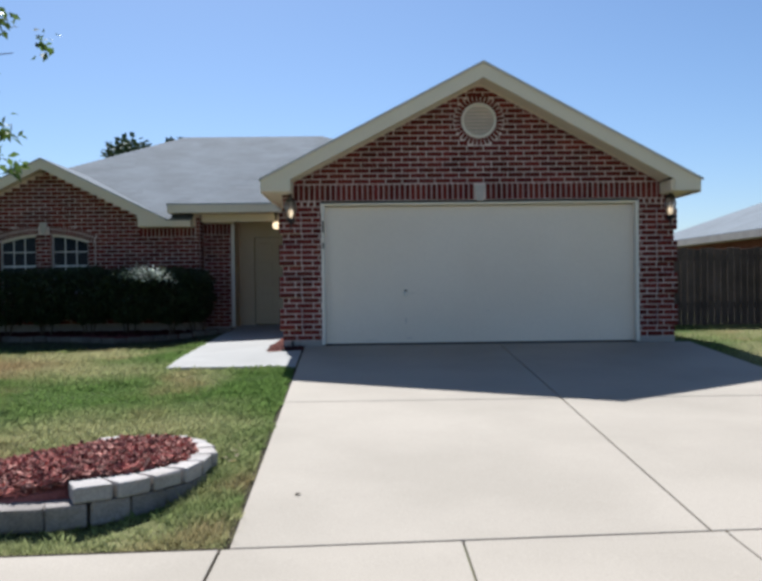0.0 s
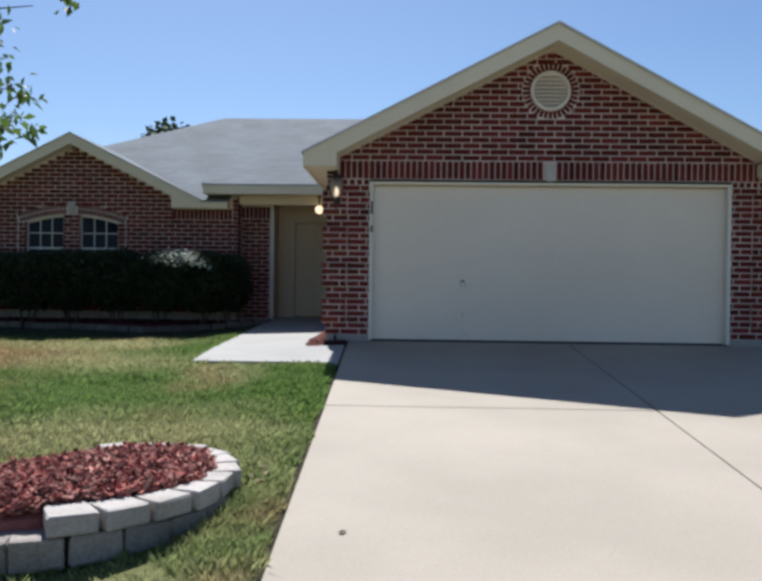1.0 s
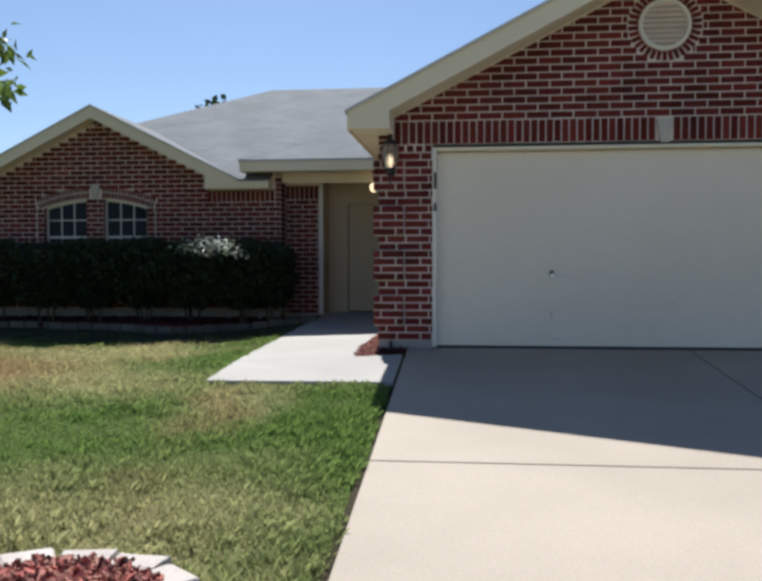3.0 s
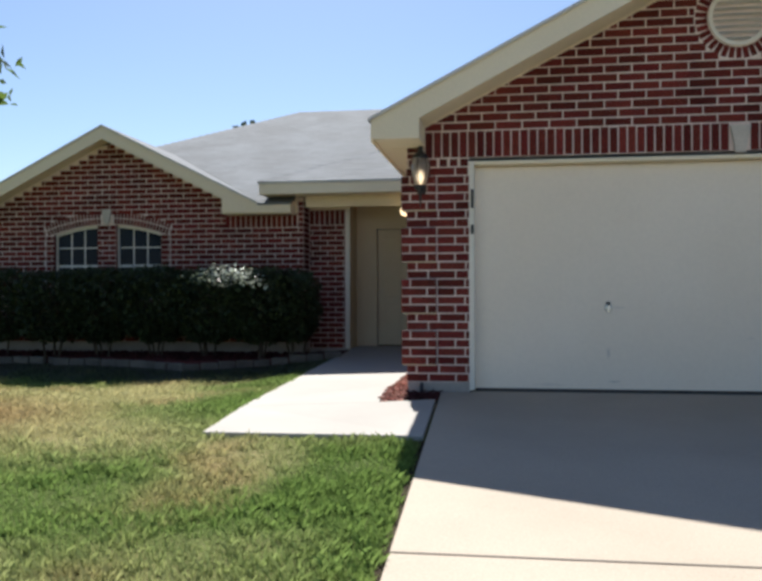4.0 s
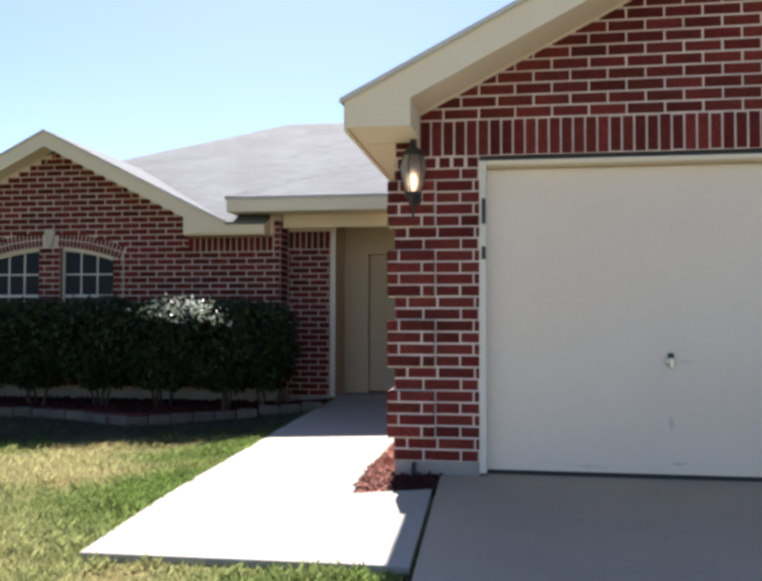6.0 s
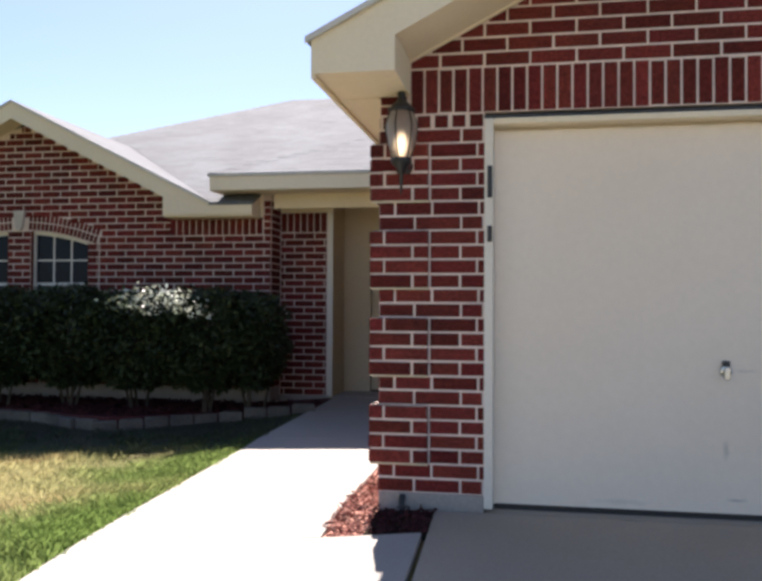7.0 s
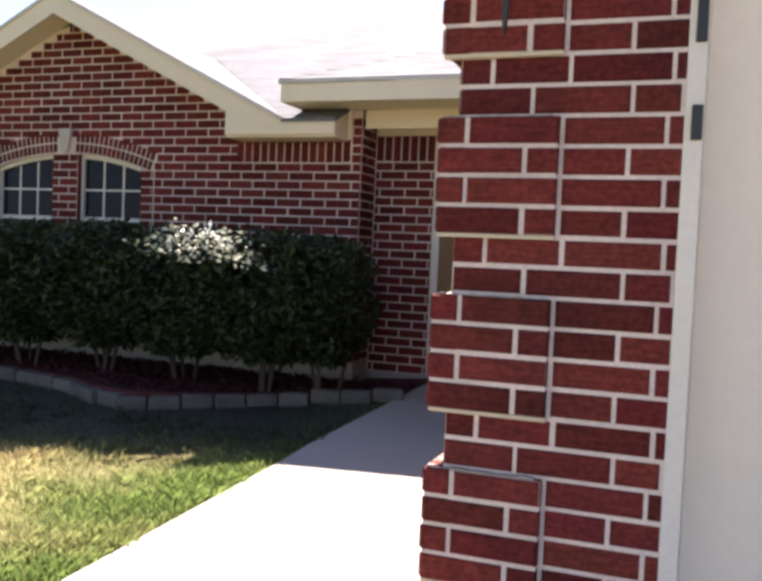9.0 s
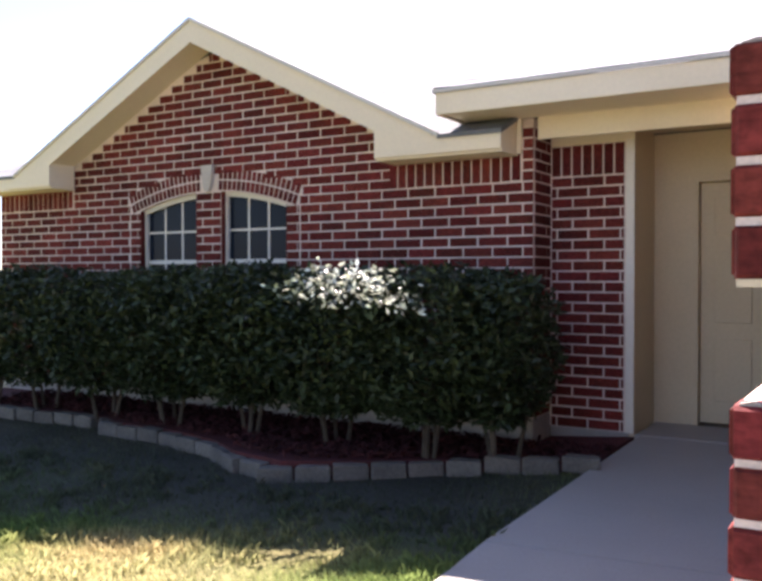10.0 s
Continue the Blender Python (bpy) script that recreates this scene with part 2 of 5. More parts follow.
def box(bm, x0, x1, y0, y1, z0, z1, bevel=0.0):
    vs = [bm.verts.new((x, y, z)) for x in (x0, x1) for y in (y0, y1) for z in (z0, z1)]
    fs = [bm.faces.new([vs[i] for i in q]) for q in ((0, 1, 3, 2), (4, 6, 7, 5), (0, 4, 5, 1), (2, 3, 7, 6), (0, 2, 6, 4), (1, 5, 7, 3))]
    if bevel:
        es = list({e for f in fs for e in f.edges})
        bmesh.ops.bevel(bm, geom=es, offset=bevel, segments=2, affect="EDGES", profile=0.5)
    return bm


def boxed(*a, **k):
    return box(bmesh.new(), *a, **k)


def extrude_xz(bm, pts, y0, y1):
    """A prism: the polygon of (x, z) points between the planes y0 and y1."""
    a = [bm.verts.new((x, y0, z)) for x, z in pts]
    b = [bm.verts.new((x, y1, z)) for x, z in pts]
    bm.faces.new(a)
    bm.faces.new(b[::-1])
    for i in range(len(pts)):
        j = (i + 1) % len(pts)
        bm.faces.new((a[i], b[i], b[j], a[j]))
    return bm


def extrude_xy(bm, pts, low, high):
    """A slab: the polygon of (x, y) points with its top on high(x, y) and its underside on low(x, y)."""
    a = [bm.verts.new((x, y, low(x, y))) for x, y in pts]
    b = [bm.verts.new((x, y, high(x, y))) for x, y in pts]
    bm.faces.new(a[::-1])
    bm.faces.new(b)
    for i in range(len(pts)):
        j = (i + 1) % len(pts)
        bm.faces.new((a[i], a[j], b[j], b[i]))
    return bm


def lathe(bm, profile, seg=20, cx=0.0, cy=0.0):
    rings = []
    for r, z in profile:
        rings.append([bm.verts.new((cx + r * math.cos(2 * math.pi * i / seg), cy + r * math.sin(2 * math.pi * i / seg), z)) for i in range(seg)])
    for a, b in zip(rings, rings[1:]):
        for i in range(seg):
            bm.faces.new((a[i], a[(i + 1) % seg], b[(i + 1) % seg], b[i]))
    for ring in (rings[0], rings[-1]):
        bm.faces.new(ring)
    return bm


def tube(bm, pts, radii, seg=8):
    rings = []
    for k, p in enumerate(pts):
        p = Vector(p)
        d = (Vector(pts[min(k + 1, len(pts) - 1)]) - Vector(pts[max(k - 1, 0)])).normalized()
        u = d.orthogonal().normalized()
        v = d.cross(u)
        rings.append([bm.verts.new(p + radii[k] * (math.cos(2 * math.pi * i / seg) * u + math.sin(2 * math.pi * i / seg) * v)) for i in range(seg)])
    for a, b in zip(rings, rings[1:]):
        best = min(range(seg), key=lambda s: (a[0].co - b[s].co).length)
        for i in range(seg):
            bm.faces.new((a[i], a[(i + 1) % seg], b[(i + 1 + best) % seg], b[(i + best) % seg]))
    for ring in (rings[0], rings[-1]):
        bm.faces.new(ring)
    return bm


def smooth(ob):
    ob.data.polygons.foreach_set("use_smooth", [True] * len(ob.data.polygons))
    return ob


def joined(name, verts, faces, mat):
    me = bpy.data.meshes.new(name)
    me.from_pydata(verts, [], faces)
    me.update()
    me.materials.append(mat)
    return me


# ---- the ground's shape ----
def gz(x, y):
    steps = [-60, -14, -9.7, -8.3, -1.9, 0, 2.2, 5.2, 40]
    drive = float(np.interp(y, steps, [-0.78, -0.74, -0.62, -0.575, -0.145, -0.018, -0.035, 0.04, 0.04]))
    lawn = float(np.interp(y, steps, [-0.78, -0.74, -0.62, -0.575, -0.145, -0.108, -0.085, 0.04, 0.04]))
    side = min(1.0, max(0.0, (-0.7 - x) / 1.3))      # the lawn lies lower than the drive beside the garage
    return drive + (lawn - drive) * side


def lawn_z(x, y):
    """The turf: it sinks towards the hedge and round the raised bed."""
    sink = float(np.interp(y, [-4, 0, 2.2, 3.3, 5.2], [0, 0.05, 0.105, 0.095, 0.085])) * min(1.0, max(0.0, (-2.25 - x) / 0.9))
    dip = float(np.interp(y, [-8.2, -7.9, -6.2, -5.3], [0, 0.075, 0.05, 0])) * min(1.0, max(0.0, (-0.5 - x) / 0.3))
    return gz(x, y) - 0.035 - sink - dip


# ---- the house: sizes ----
APEX, RISE = 2.48, 0.513           # middle of the garage gable, slope of the roofs
G0, G1 = -0.605, 5.52              # garage front wall
OPEN_W, OPEN_H = 4.966, 2.2        # brick opening of the garage door
COURSE, PITCH, JOINT = 0.083, 0.254, 0.012
BASE = 0.075                       # top of the concrete footing
WING_Y, WING0, WING1 = 4.92, -9.35, -2.83
WING_APEX = -6.065


def garage_top(x):
    return 4.05 - (0.512 if x < APEX else 0.536) * abs(x - APEX)


def wing_top(x):
    return max(2.12, 3.41 - 0.5 * abs(x - WING_APEX))


house = holder("house", "single-storey red brick house with cream trim and grey shingle roof", "house")

# ---- ground and paving ----
def ground_sheet():
    xs = sorted(set([-400, -150, -60, -30, 30, 60, 150, 400] + [round(-18 + 0.6 * i, 3) for i in range(61)]))
    ys = sorted(set([-400, -150, -60, -30, -14, 60, 150, 400] + [round(-12 + 0.4 * i, 3) for i in range(71)]))
    verts = [(x, y, lawn_z(x, y) + 0.012 * noise.noise((x * 0.7, y * 0.7, 3.0)) * (abs(x) < 18)) for y in ys for x in xs]
    w = len(xs)
    faces = [(j * w + i, j * w + i + 1, (j + 1) * w + i + 1, (j + 1) * w + i) for j in range(len(ys) - 1) for i in range(w - 1)]
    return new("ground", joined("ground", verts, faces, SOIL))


tagged(ground_sheet(), "patchy lawn soil, green and straw-coloured, under the grass", "ground", kind="structure")


def slab(name, pts, mat, parent, step=0.0, thick=0.11):
    """A cast slab of concrete with eased edges that lies on the slope; pts run round it."""
    bm = bmesh.new()
    cuts = [y for y in (-9.7, -8.3, -1.9, 0, 2.2, 5.2) if min(p[1] for p in pts) < y < max(p[1] for p in pts)]
    extrude_xy(bm, pts, lambda x, y: 0.0, lambda x, y: 1.0)
    for y in cuts:
        bmesh.ops.bisect_plane(bm, geom=bm.verts[:] + bm.edges[:] + bm.faces[:], plane_co=(0, y, 0), plane_no=(0, 1, 0))
    for v in bm.verts:
        v.co.z = gz(v.co.x, v.co.y) + step - thick * (1 - v.co.z)
    bm.normal_update()
    rim = [e for e in bm.edges if len(e.link_faces) == 2 and sorted(f.normal.z > 0.7 for f in e.link_faces) == [False, True]]
    bmesh.ops.bevel(bm, geom=rim, offset=0.008, segments=2, affect="EDGES", profile=0.5)
    return part(name, bm, mat, parent)


D1, DJ, CJ, SW = 5.75, 2.77, -4.2, -8.27


def walk_edge(x):
    """The house side of the pavement, which crosses the driveway at a slight angle."""
    return SW + 0.055 * (x - 0.9)


def drive_edge(y):
    return -0.275 - 0.02 * y


driveway = holder("driveway", "pale concrete driveway cast in jointed slabs", "driveway", kind="structure")
g = 0.008
for low, high, low_slant, high_slant in ((CJ + g, -0.005, 0, 0), (SW + g, CJ - g, 1, 0), (-16.0, SW - 1.48, 0, 1)):
    def low_y(x):
        return low + low_slant * (walk_edge(x) - SW)

    def high_y(x):
        return high + high_slant * (walk_edge(x) - SW)
    left0, left1 = drive_edge(low), drive_edge(high)
    slab("slab", [(left0, low_y(left0)), (DJ - g, low_y(DJ)), (DJ - g, high_y(DJ)), (left1, high_y(left1))], CONCRETE, driveway)
    slab("slab", [(DJ + g, low_y(DJ)), (D1, low_y(D1)), (D1, high_y(D1)), (DJ + g, high_y(DJ))], CONCRETE, driveway)
slab("slab", [(0.0, -0.001), (OPEN_W, -0.001), (OPEN_W, 0.2), (0.0, 0.2)], CONCRETE, driveway, -0.002)
pavement = holder("pavement", "pale concrete pavement slabs across the driveway", "pavement", kind="structure")
for a, b in ((-6.2, -4.35), (-4.34, -2.49), (-2.48, -0.17), (-0.155, 1.25), (1.262, 2.85), (2.862, 4.4), (4.412, 6.0), (6.012, 7.6), (7.612, 9.2)):
    slab("slab", [(a, walk_edge(a) - 1.46), (b, walk_edge(b) - 1.46), (b, walk_edge(b) - g), (a, walk_edge(a) - g)], CONCRETE, pavement)

walkway = holder("walkway", "bright concrete garden path from driveway to front door", "path", kind="structure")
slab("slab", [(-1.99, -1.87), (-0.265, -1.85), (-0.295, -0.40), (-0.80, -0.55), (-2.09, -0.55)], WALK_CONCRETE, walkway, 0.005)
slab("slab", [(-2.09, -0.545), (-0.80, -0.545), (-0.85, 1.5), (-0.85, 2.6), (-2.20, 2.6)], WALK_CONCRETE, walkway, 0.004)
slab("slab", [(-2.20, 2.608), (-0.85, 2.608), (-0.85, 5.25), (-2.11, 5.25)], WALK_CONCRETE, walkway, 0.004)
slab("slab", [(-2.15, 5.258), (-0.62, 5.258), (-0.62, 5.95), (-2.15, 5.95)], WALK_CONCRETE, walkway, 0.01)


# soil laid bare along the trimmed edges of the lawn
edge_soil = holder("edge_soil", "dark bare soil along the trimmed lawn edge", "soil", kind="structure")
part("strip", extrude_xy(bmesh.new(), [(drive_edge(SW) - 0.045, SW + 0.02), (drive_edge(SW), SW + 0.02), (drive_edge(-1.9), -1.9), (drive_edge(-1.9) - 0.045, -1.9)], lambda x, y: gz(x, y) - 0.1, lambda x, y: gz(x, y) - 0.02), DIRT_AND_SHADE, edge_soil)
part("strip", extrude_xy(bmesh.new(), [(-9.0, walk_edge(-9.0) - 0.005), (drive_edge(SW) - 0.05, walk_edge(-0.2) - 0.005), (drive_edge(SW) - 0.05, walk_edge(-0.2) + 0.075), (-9.0, walk_edge(-9.0) + 0.075)], lambda x, y: gz(x, y) - 0.1, lambda x, y: gz(x, y) - 0.02), DIRT_AND_SHADE, edge_soil)


# ---- the house: walls ----
def columns(bm, cols, y0, y1):
    for xa, xb, la, lb, ha, hb in cols:
        extrude_xz(bm, [(xa, la), (xb, lb), (xb, hb), (xa, ha)], y0, y1)
    bmesh.ops.remove_doubles(bm, verts=bm.verts, dist=0.0005)
    return bm


BACK = 0.005                       # mortar lies this far behind the faces of the bricks
garage_wall = part("front_wall", columns(bmesh.new(), [
    (G0 + BACK, 0, BASE, BASE, garage_top(G0) + 0.06, garage_top(0) + 0.06),
    (0, APEX, OPEN_H + 0.035, OPEN_H + 0.035, garage_top(0) + 0.06, garage_top(APEX) + 0.06),
    (APEX, OPEN_W, OPEN_H + 0.035, OPEN_H + 0.035, garage_top(APEX) + 0.06, garage_top(OPEN_W) + 0.06),
    (OPEN_W, G1 - BACK, BASE, BASE, garage_top(OPEN_W) + 0.06, garage_top(G1) + 0.06)], BACK, 0.22), MORTAR, house)
garage_side = part("side_wall", boxed(G0 + BACK, G0 + 0.22, 0.225, 5.9, BASE, 2.42), MORTAR, house)
part("far_side_wall", boxed(G1 - 0.22, G1 - BACK, 0.225, 15.0, BASE, 2.42), BRICK, house)
part("footing", boxed(G0 + 0.004, -0.0, 0.004, 0.24, -0.3, BASE - 0.002, bevel=0.006), FOOTING, house)
part("footing", boxed(OPEN_W, G1 - 0.004, 0.004, 0.24, -0.3, BASE - 0.002, bevel=0.006), FOOTING, house)
part("footing", boxed(G0 + 0.004, G0 + 0.2, 0.245, 5.9, -0.3, BASE - 0.002), FOOTING, house)

W1, W2 = (-7.07, -6.30), (-5.985, -5.20)
SILL = 0.85
ARC_R, ARC_X = 2.96, -6.135
ARC_Z = 2.075 - ARC_R


def arch(x, r=ARC_R):
    return ARC_Z + math.sqrt(r * r - (x - ARC_X) ** 2)


def wing_cols():
    cols = [(WING0, W1[0], 0.159, 0.159, 2.16, wing_top(W1[0]) + 0.05), (W1[1], W2[0], 0.159, 0.159, wing_top(W1[1]) + 0.05, wing_top(W2[0]) + 0.05)]
    cols[0] = (-8.12, W1[0], 0.159, 0.159, wing_top(-8.12) + 0.05, wing_top(W1[0]) + 0.05)
    cols.append((WING0, -8.12, 0.159, 0.159, 2.24, 2.24))
    cols.append((W2[1], -4.1, 0.159, 0.159, wing_top(W2[1]) + 0.05, wing_top(-4.1) + 0.05))
    cols.append((-4.1, WING1 - BACK, 0.159, 0.159, 2.42, 2.42))
    for a, b in (W1, W2):
        n = 6
        for i in range(n):
            xa, xb = a + (b - a) * i / n, a + (b - a) * (i + 1) / n
            cols.append((xa, xb, 0.159, 0.159, SILL, SILL))
            if xa < WING_APEX < xb:
                continue
            cols.append((xa, xb, arch(xa), arch(xb), wing_top(xa) + 0.05, wing_top(xb) + 0.05))
    return cols


wing_wall = part("wing_wall", columns(bmesh.new(), wing_cols(), WING_Y + BACK, WING_Y + 0.2), MORTAR, house)
part("footing", boxed(WING1 + 0.002, -2.18, 5.303, 5.5, -0.3, 0.048), FOOTING, house)
part("footing", boxed(WING1 - 0.2, WING1 - 0.003, WING_Y + 0.245, 5.3, -0.3, 0.155), FOOTING, house)
wing_return = part("return_wall", boxed(WING1 - 0.2, WING1 - BACK, WING_Y + 0.205, 5.3, 0.159, 2.42), MORTAR, house)
recess_wall = part("recess_wall", boxed(WING1 - BACK, -2.18, 5.3 + BACK, 5.5, 0.05, 2.42), MORTAR, house)
part("footing", boxed(WING0, WING1 - 0.003, WING_Y + 0.003, WING_Y + 0.24, -0.3, 0.155, bevel=0.006), FOOTING, house)
part("wing_side_wall", boxed(WING0, WING0 + 0.2, WING_Y + 0.205, 15.0, 0.0, 2.36), BRICK, house)
part("back_wall", boxed(WING0 + 0.2, G1 - 0.23, 14.8, 15.0, 0.0, 2.36), BRICK, house)
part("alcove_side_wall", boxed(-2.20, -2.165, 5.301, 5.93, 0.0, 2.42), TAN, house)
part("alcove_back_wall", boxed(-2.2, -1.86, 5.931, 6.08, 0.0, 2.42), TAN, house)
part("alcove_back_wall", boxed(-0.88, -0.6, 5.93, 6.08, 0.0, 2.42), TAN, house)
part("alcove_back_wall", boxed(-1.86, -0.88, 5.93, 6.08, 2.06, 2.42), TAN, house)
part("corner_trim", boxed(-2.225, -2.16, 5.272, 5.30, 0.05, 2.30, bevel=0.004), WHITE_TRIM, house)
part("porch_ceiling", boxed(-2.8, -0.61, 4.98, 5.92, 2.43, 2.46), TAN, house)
part("frieze_board", boxed(-2.805, -0.61, 4.93, 4.97, 2.30, 2.47, bevel=0.004), CREAM, house)
part("frieze_board", boxed(-2.82, -2.16, 5.275, 5.305, 2.29, 2.42, bevel=0.003), CREAM, house)

front_door = part("front_door", boxed(-1.81, -0.93, 5.985, 6.03, 0.07, 2.01, bevel=0.004), TAN, house, "tan panelled front door, shut")
part("door_frame", extrude_xz(bmesh.new(), [(-1.86, 0.05), (-1.815, 0.05), (-1.815, 2.015), (-0.925, 2.015), (-0.925, 0.05), (-0.88, 0.05), (-0.88, 2.06), (-1.86, 2.06)], 5.915, 6.05), TAN, house)
for x0, x1 in ((-1.70, -1.42), (-1.32, -1.04)):
    for z0, z1 in ((0.25, 0.75), (0.88, 1.45), (1.58, 1.88)):
        part("door_panel", boxed(x0, x1, 5.974, 5.99, z0, z1, bevel=0.006), TAN, front_door)

part("threshold", boxed(-1.814, -0.926, 5.92, 6.05, 0.0, 0.066, bevel=0.004), BARK, house)
# Unseen block added behind the return wall to stop sun leaking through.
part("inner_lining", boxed(WING1 - 0.35, WING1 - 0.205, 5.126, 5.7, 0.0, 2.41), FOOTING, house)

# ---- garage door ----
part("door_jamb", boxed(0.0, 0.05, 0.0, 0.14, 0.0, OPEN_H + 0.0, bevel=0.004), WHITE_TRIM, house)
part("door_jamb", boxed(OPEN_W - 0.05, OPEN_W, 0.0, 0.14, 0.0, OPEN_H, bevel=0.004), WHITE_TRIM, house)
part("door_head", boxed(0.052, OPEN_W - 0.052, 0.0, 0.14, OPEN_H - 0.034, OPEN_H, bevel=0.004), CREAM, house)
part("steel_lintel", boxed(-0.1, OPEN_W + 0.1, 0.006, 0.1, OPEN_H + 0.003, OPEN_H + 0.018), BLACK, house)
garage_door = part("garage_door", boxed(0.03, OPEN_W - 0.03, 0.15, 0.19, 0.0, OPEN_H), DOOR_PAINT, house, "wide off-white sectional garage door, shut")
for k in range(4):
    part("door_section", boxed(0.052, OPEN_W - 0.052, 0.115, 0.148, 0.012 + 0.5335 * k, 0.5453 + 0.5335 * k), DOOR_PAINT, garage_door)
part("bottom_seal", boxed(0.06, OPEN_W - 0.06, 0.12, 0.146, -0.025, 0.011, bevel=0.004), BLACK, garage_door)
bm = lathe(bmesh.new(), [(0.0285, -0.006), (0.03, 0.0), (0.024, 0.006), (0.012, 0.008), (0.010, 0.03)], 16)
handle = part("handle", bm, METAL, garage_door, "small steel T-handle lock")
handle.matrix_basis = pose(1.31, 0.113, 0.79, 90, 0, 0) @ Matrix.Scale(1.1, 4)
part("lever", boxed(-0.012, 0.012, -0.042, 0.02, 0.028, 0.042, bevel=0.004), METAL, handle)
part("lock_case", boxed(-0.017, 0.017, 0.024, 0.05, 0.001, 0.024, bevel=0.004), BLACK, handle, "dark lock case")
for z0, z1 in ((1.75, 1.93), (1.50, 1.59)):
    part("latch_plate", boxed(0.018, 0.046, -0.012, 0.0, z0, z1, bevel=0.003), BLACK, house, "black strap plate on the door jamb")

# keystone over the garage door, round gable vent
part("keystone", extrude_xz(bmesh.new(), [(APEX - 0.045, 2.215), (APEX + 0.045, 2.215), (APEX + 0.06, 2.32), (APEX + 0.09, 2.46), (APEX - 0.09, 2.46), (APEX - 0.06, 2.32)], -0.04, 0.03), CAST, house, "cast stone keystone")
part("keystone", extrude_xz(bmesh.new(), [(-6.16, 2.075), (-6.11, 2.075), (-6.085, 2.14), (-6.06, 2.325), (-6.21, 2.325), (-6.185, 2.14)], WING_Y - 0.04, WING_Y + 0.03), CAST, house, "cast stone keystone")
VX, VZ, VR = 2.476, 3.467, 0.27
vent = part("gable_vent", bmesh.new(), WHITE_TRIM, house, "round louvred white gable vent")
bm = bmesh.new()
ringv = [[bm.verts.new((VX + r * math.cos(a), y, VZ + r * math.sin(a))) for a in [2 * math.pi * i / 48 for i in range(48)]] for r, y in ((VR, 0.03), (VR, -0.02), (VR - 0.035, -0.025), (VR - 0.04, 0.03))]
for a, b in zip(ringv, ringv[1:] + ringv[:1]):
    for i in range(48):
        bm.faces.new((a[i], a[(i + 1) % 48], b[(i + 1) % 48], b[i]))
part("vent_ring", bm, WHITE_TRIM, vent)
part("vent_back", lathe(bmesh.new(), [(VR - 0.02, -0.002), (VR - 0.02, 0.002)], 40), FOOTING, vent).matrix_basis = pose(VX, 0.02, VZ, 90, 0, 0)
for k in range(8):
    z = VZ - 0.2 + 0.055 * k
    half = math.sqrt(max(0.0, (VR - 0.04) ** 2 - (z - VZ) ** 2))
    if half > 0.05:
        bm = bmesh.new()
        vs = [bm.verts.new(c) for c in ((VX - half, -0.016, z - 0.018), (VX + half, -0.016, z - 0.018), (VX + half, 0.006, z + 0.016), (VX - half, 0.006, z + 0.016))]
        bm.faces.new(vs)
        bmesh.ops.solidify(bm, geom=bm.faces[:], thickness=0.006)
        part("slat", bm, WHITE_TRIM, vent)

# wing windows
for a, b in (W1, W2):
    win = part("window", extrude_xz(bmesh.new(), [(a, SILL), (b, SILL)] + [(b + (a - b) * i / 8, arch(b + (a - b) * i / 8)) for i in range(9)], WING_Y + 0.135, WING_Y + 0.145), BLACK, house, "arched window with white grilles and dark glass")
    for u0, u1 in ((a, a + 0.006), (b - 0.006, b)):
        part("reveal", boxed(u0, u1, WING_Y + 0.004, WING_Y + 0.058, SILL, arch(u0) - 0.003), BRICK, win)
    fw = 0.032
    part("frame", boxed(a, a + fw, WING_Y + 0.06, WING_Y + 0.12, SILL, arch(a)), WHITE_TRIM, win)
    part("frame", boxed(b - fw, b, WING_Y + 0.06, WING_Y + 0.12, SILL, arch(b)), WHITE_TRIM, win)
    part("sill", boxed(a + fw, b - fw, WING_Y + 0.06, WING_Y + 0.12, SILL, SILL + fw), WHITE_TRIM, win)
    bm = bmesh.new()
    for i in range(8):
        xa, xb = a + (b - a) * i / 8, a + (b - a) * (i + 1) / 8
        extrude_xz(bm, [(xa, arch(xa) - 0.045), (xb, arch(xb) - 0.045), (xb, arch(xb) + 0.005), (xa, arch(xa) + 0.005)], WING_Y + 0.055, WING_Y + 0.12)
    part("frame_head", bm, WHITE_TRIM, win)
    xs = [a + fw + (b - a - 2 * fw) * i / 3 for i in range(4)]
    zs = [SILL + fw, 1.12, 1.40, 1.70, 2.2]
    for x in xs[1:3]:
        part("muntin", boxed(x - 0.01, x + 0.01, WING_Y + 0.085, WING_Y + 0.105, SILL + fw, arch(x) - 0.03), WHITE_TRIM, win)
    for z in zs[1:4]:
        thick = 0.02 if z == 1.40 else 0.01
        part("muntin", boxed(a + fw, b - fw, WING_Y + 0.083, WING_Y + 0.107, z - thick, z + thick), WHITE_TRIM, win)
    for i in range(3):
        for k in range(4):
            x0, x1, z0 = xs[i] + 0.01, xs[i + 1] - 0.01, zs[k] + 0.01
            z1 = zs[k + 1] - 0.01 if k < 3 else min(arch(x0), arch(x1)) - 0.02
            part("pane", boxed(x0 - 0.008, x1 + 0.008, WING_Y + 0.093, WING_Y + 0.098, z0 - 0.008, z1 + 0.008), DARK_GLASS, win)


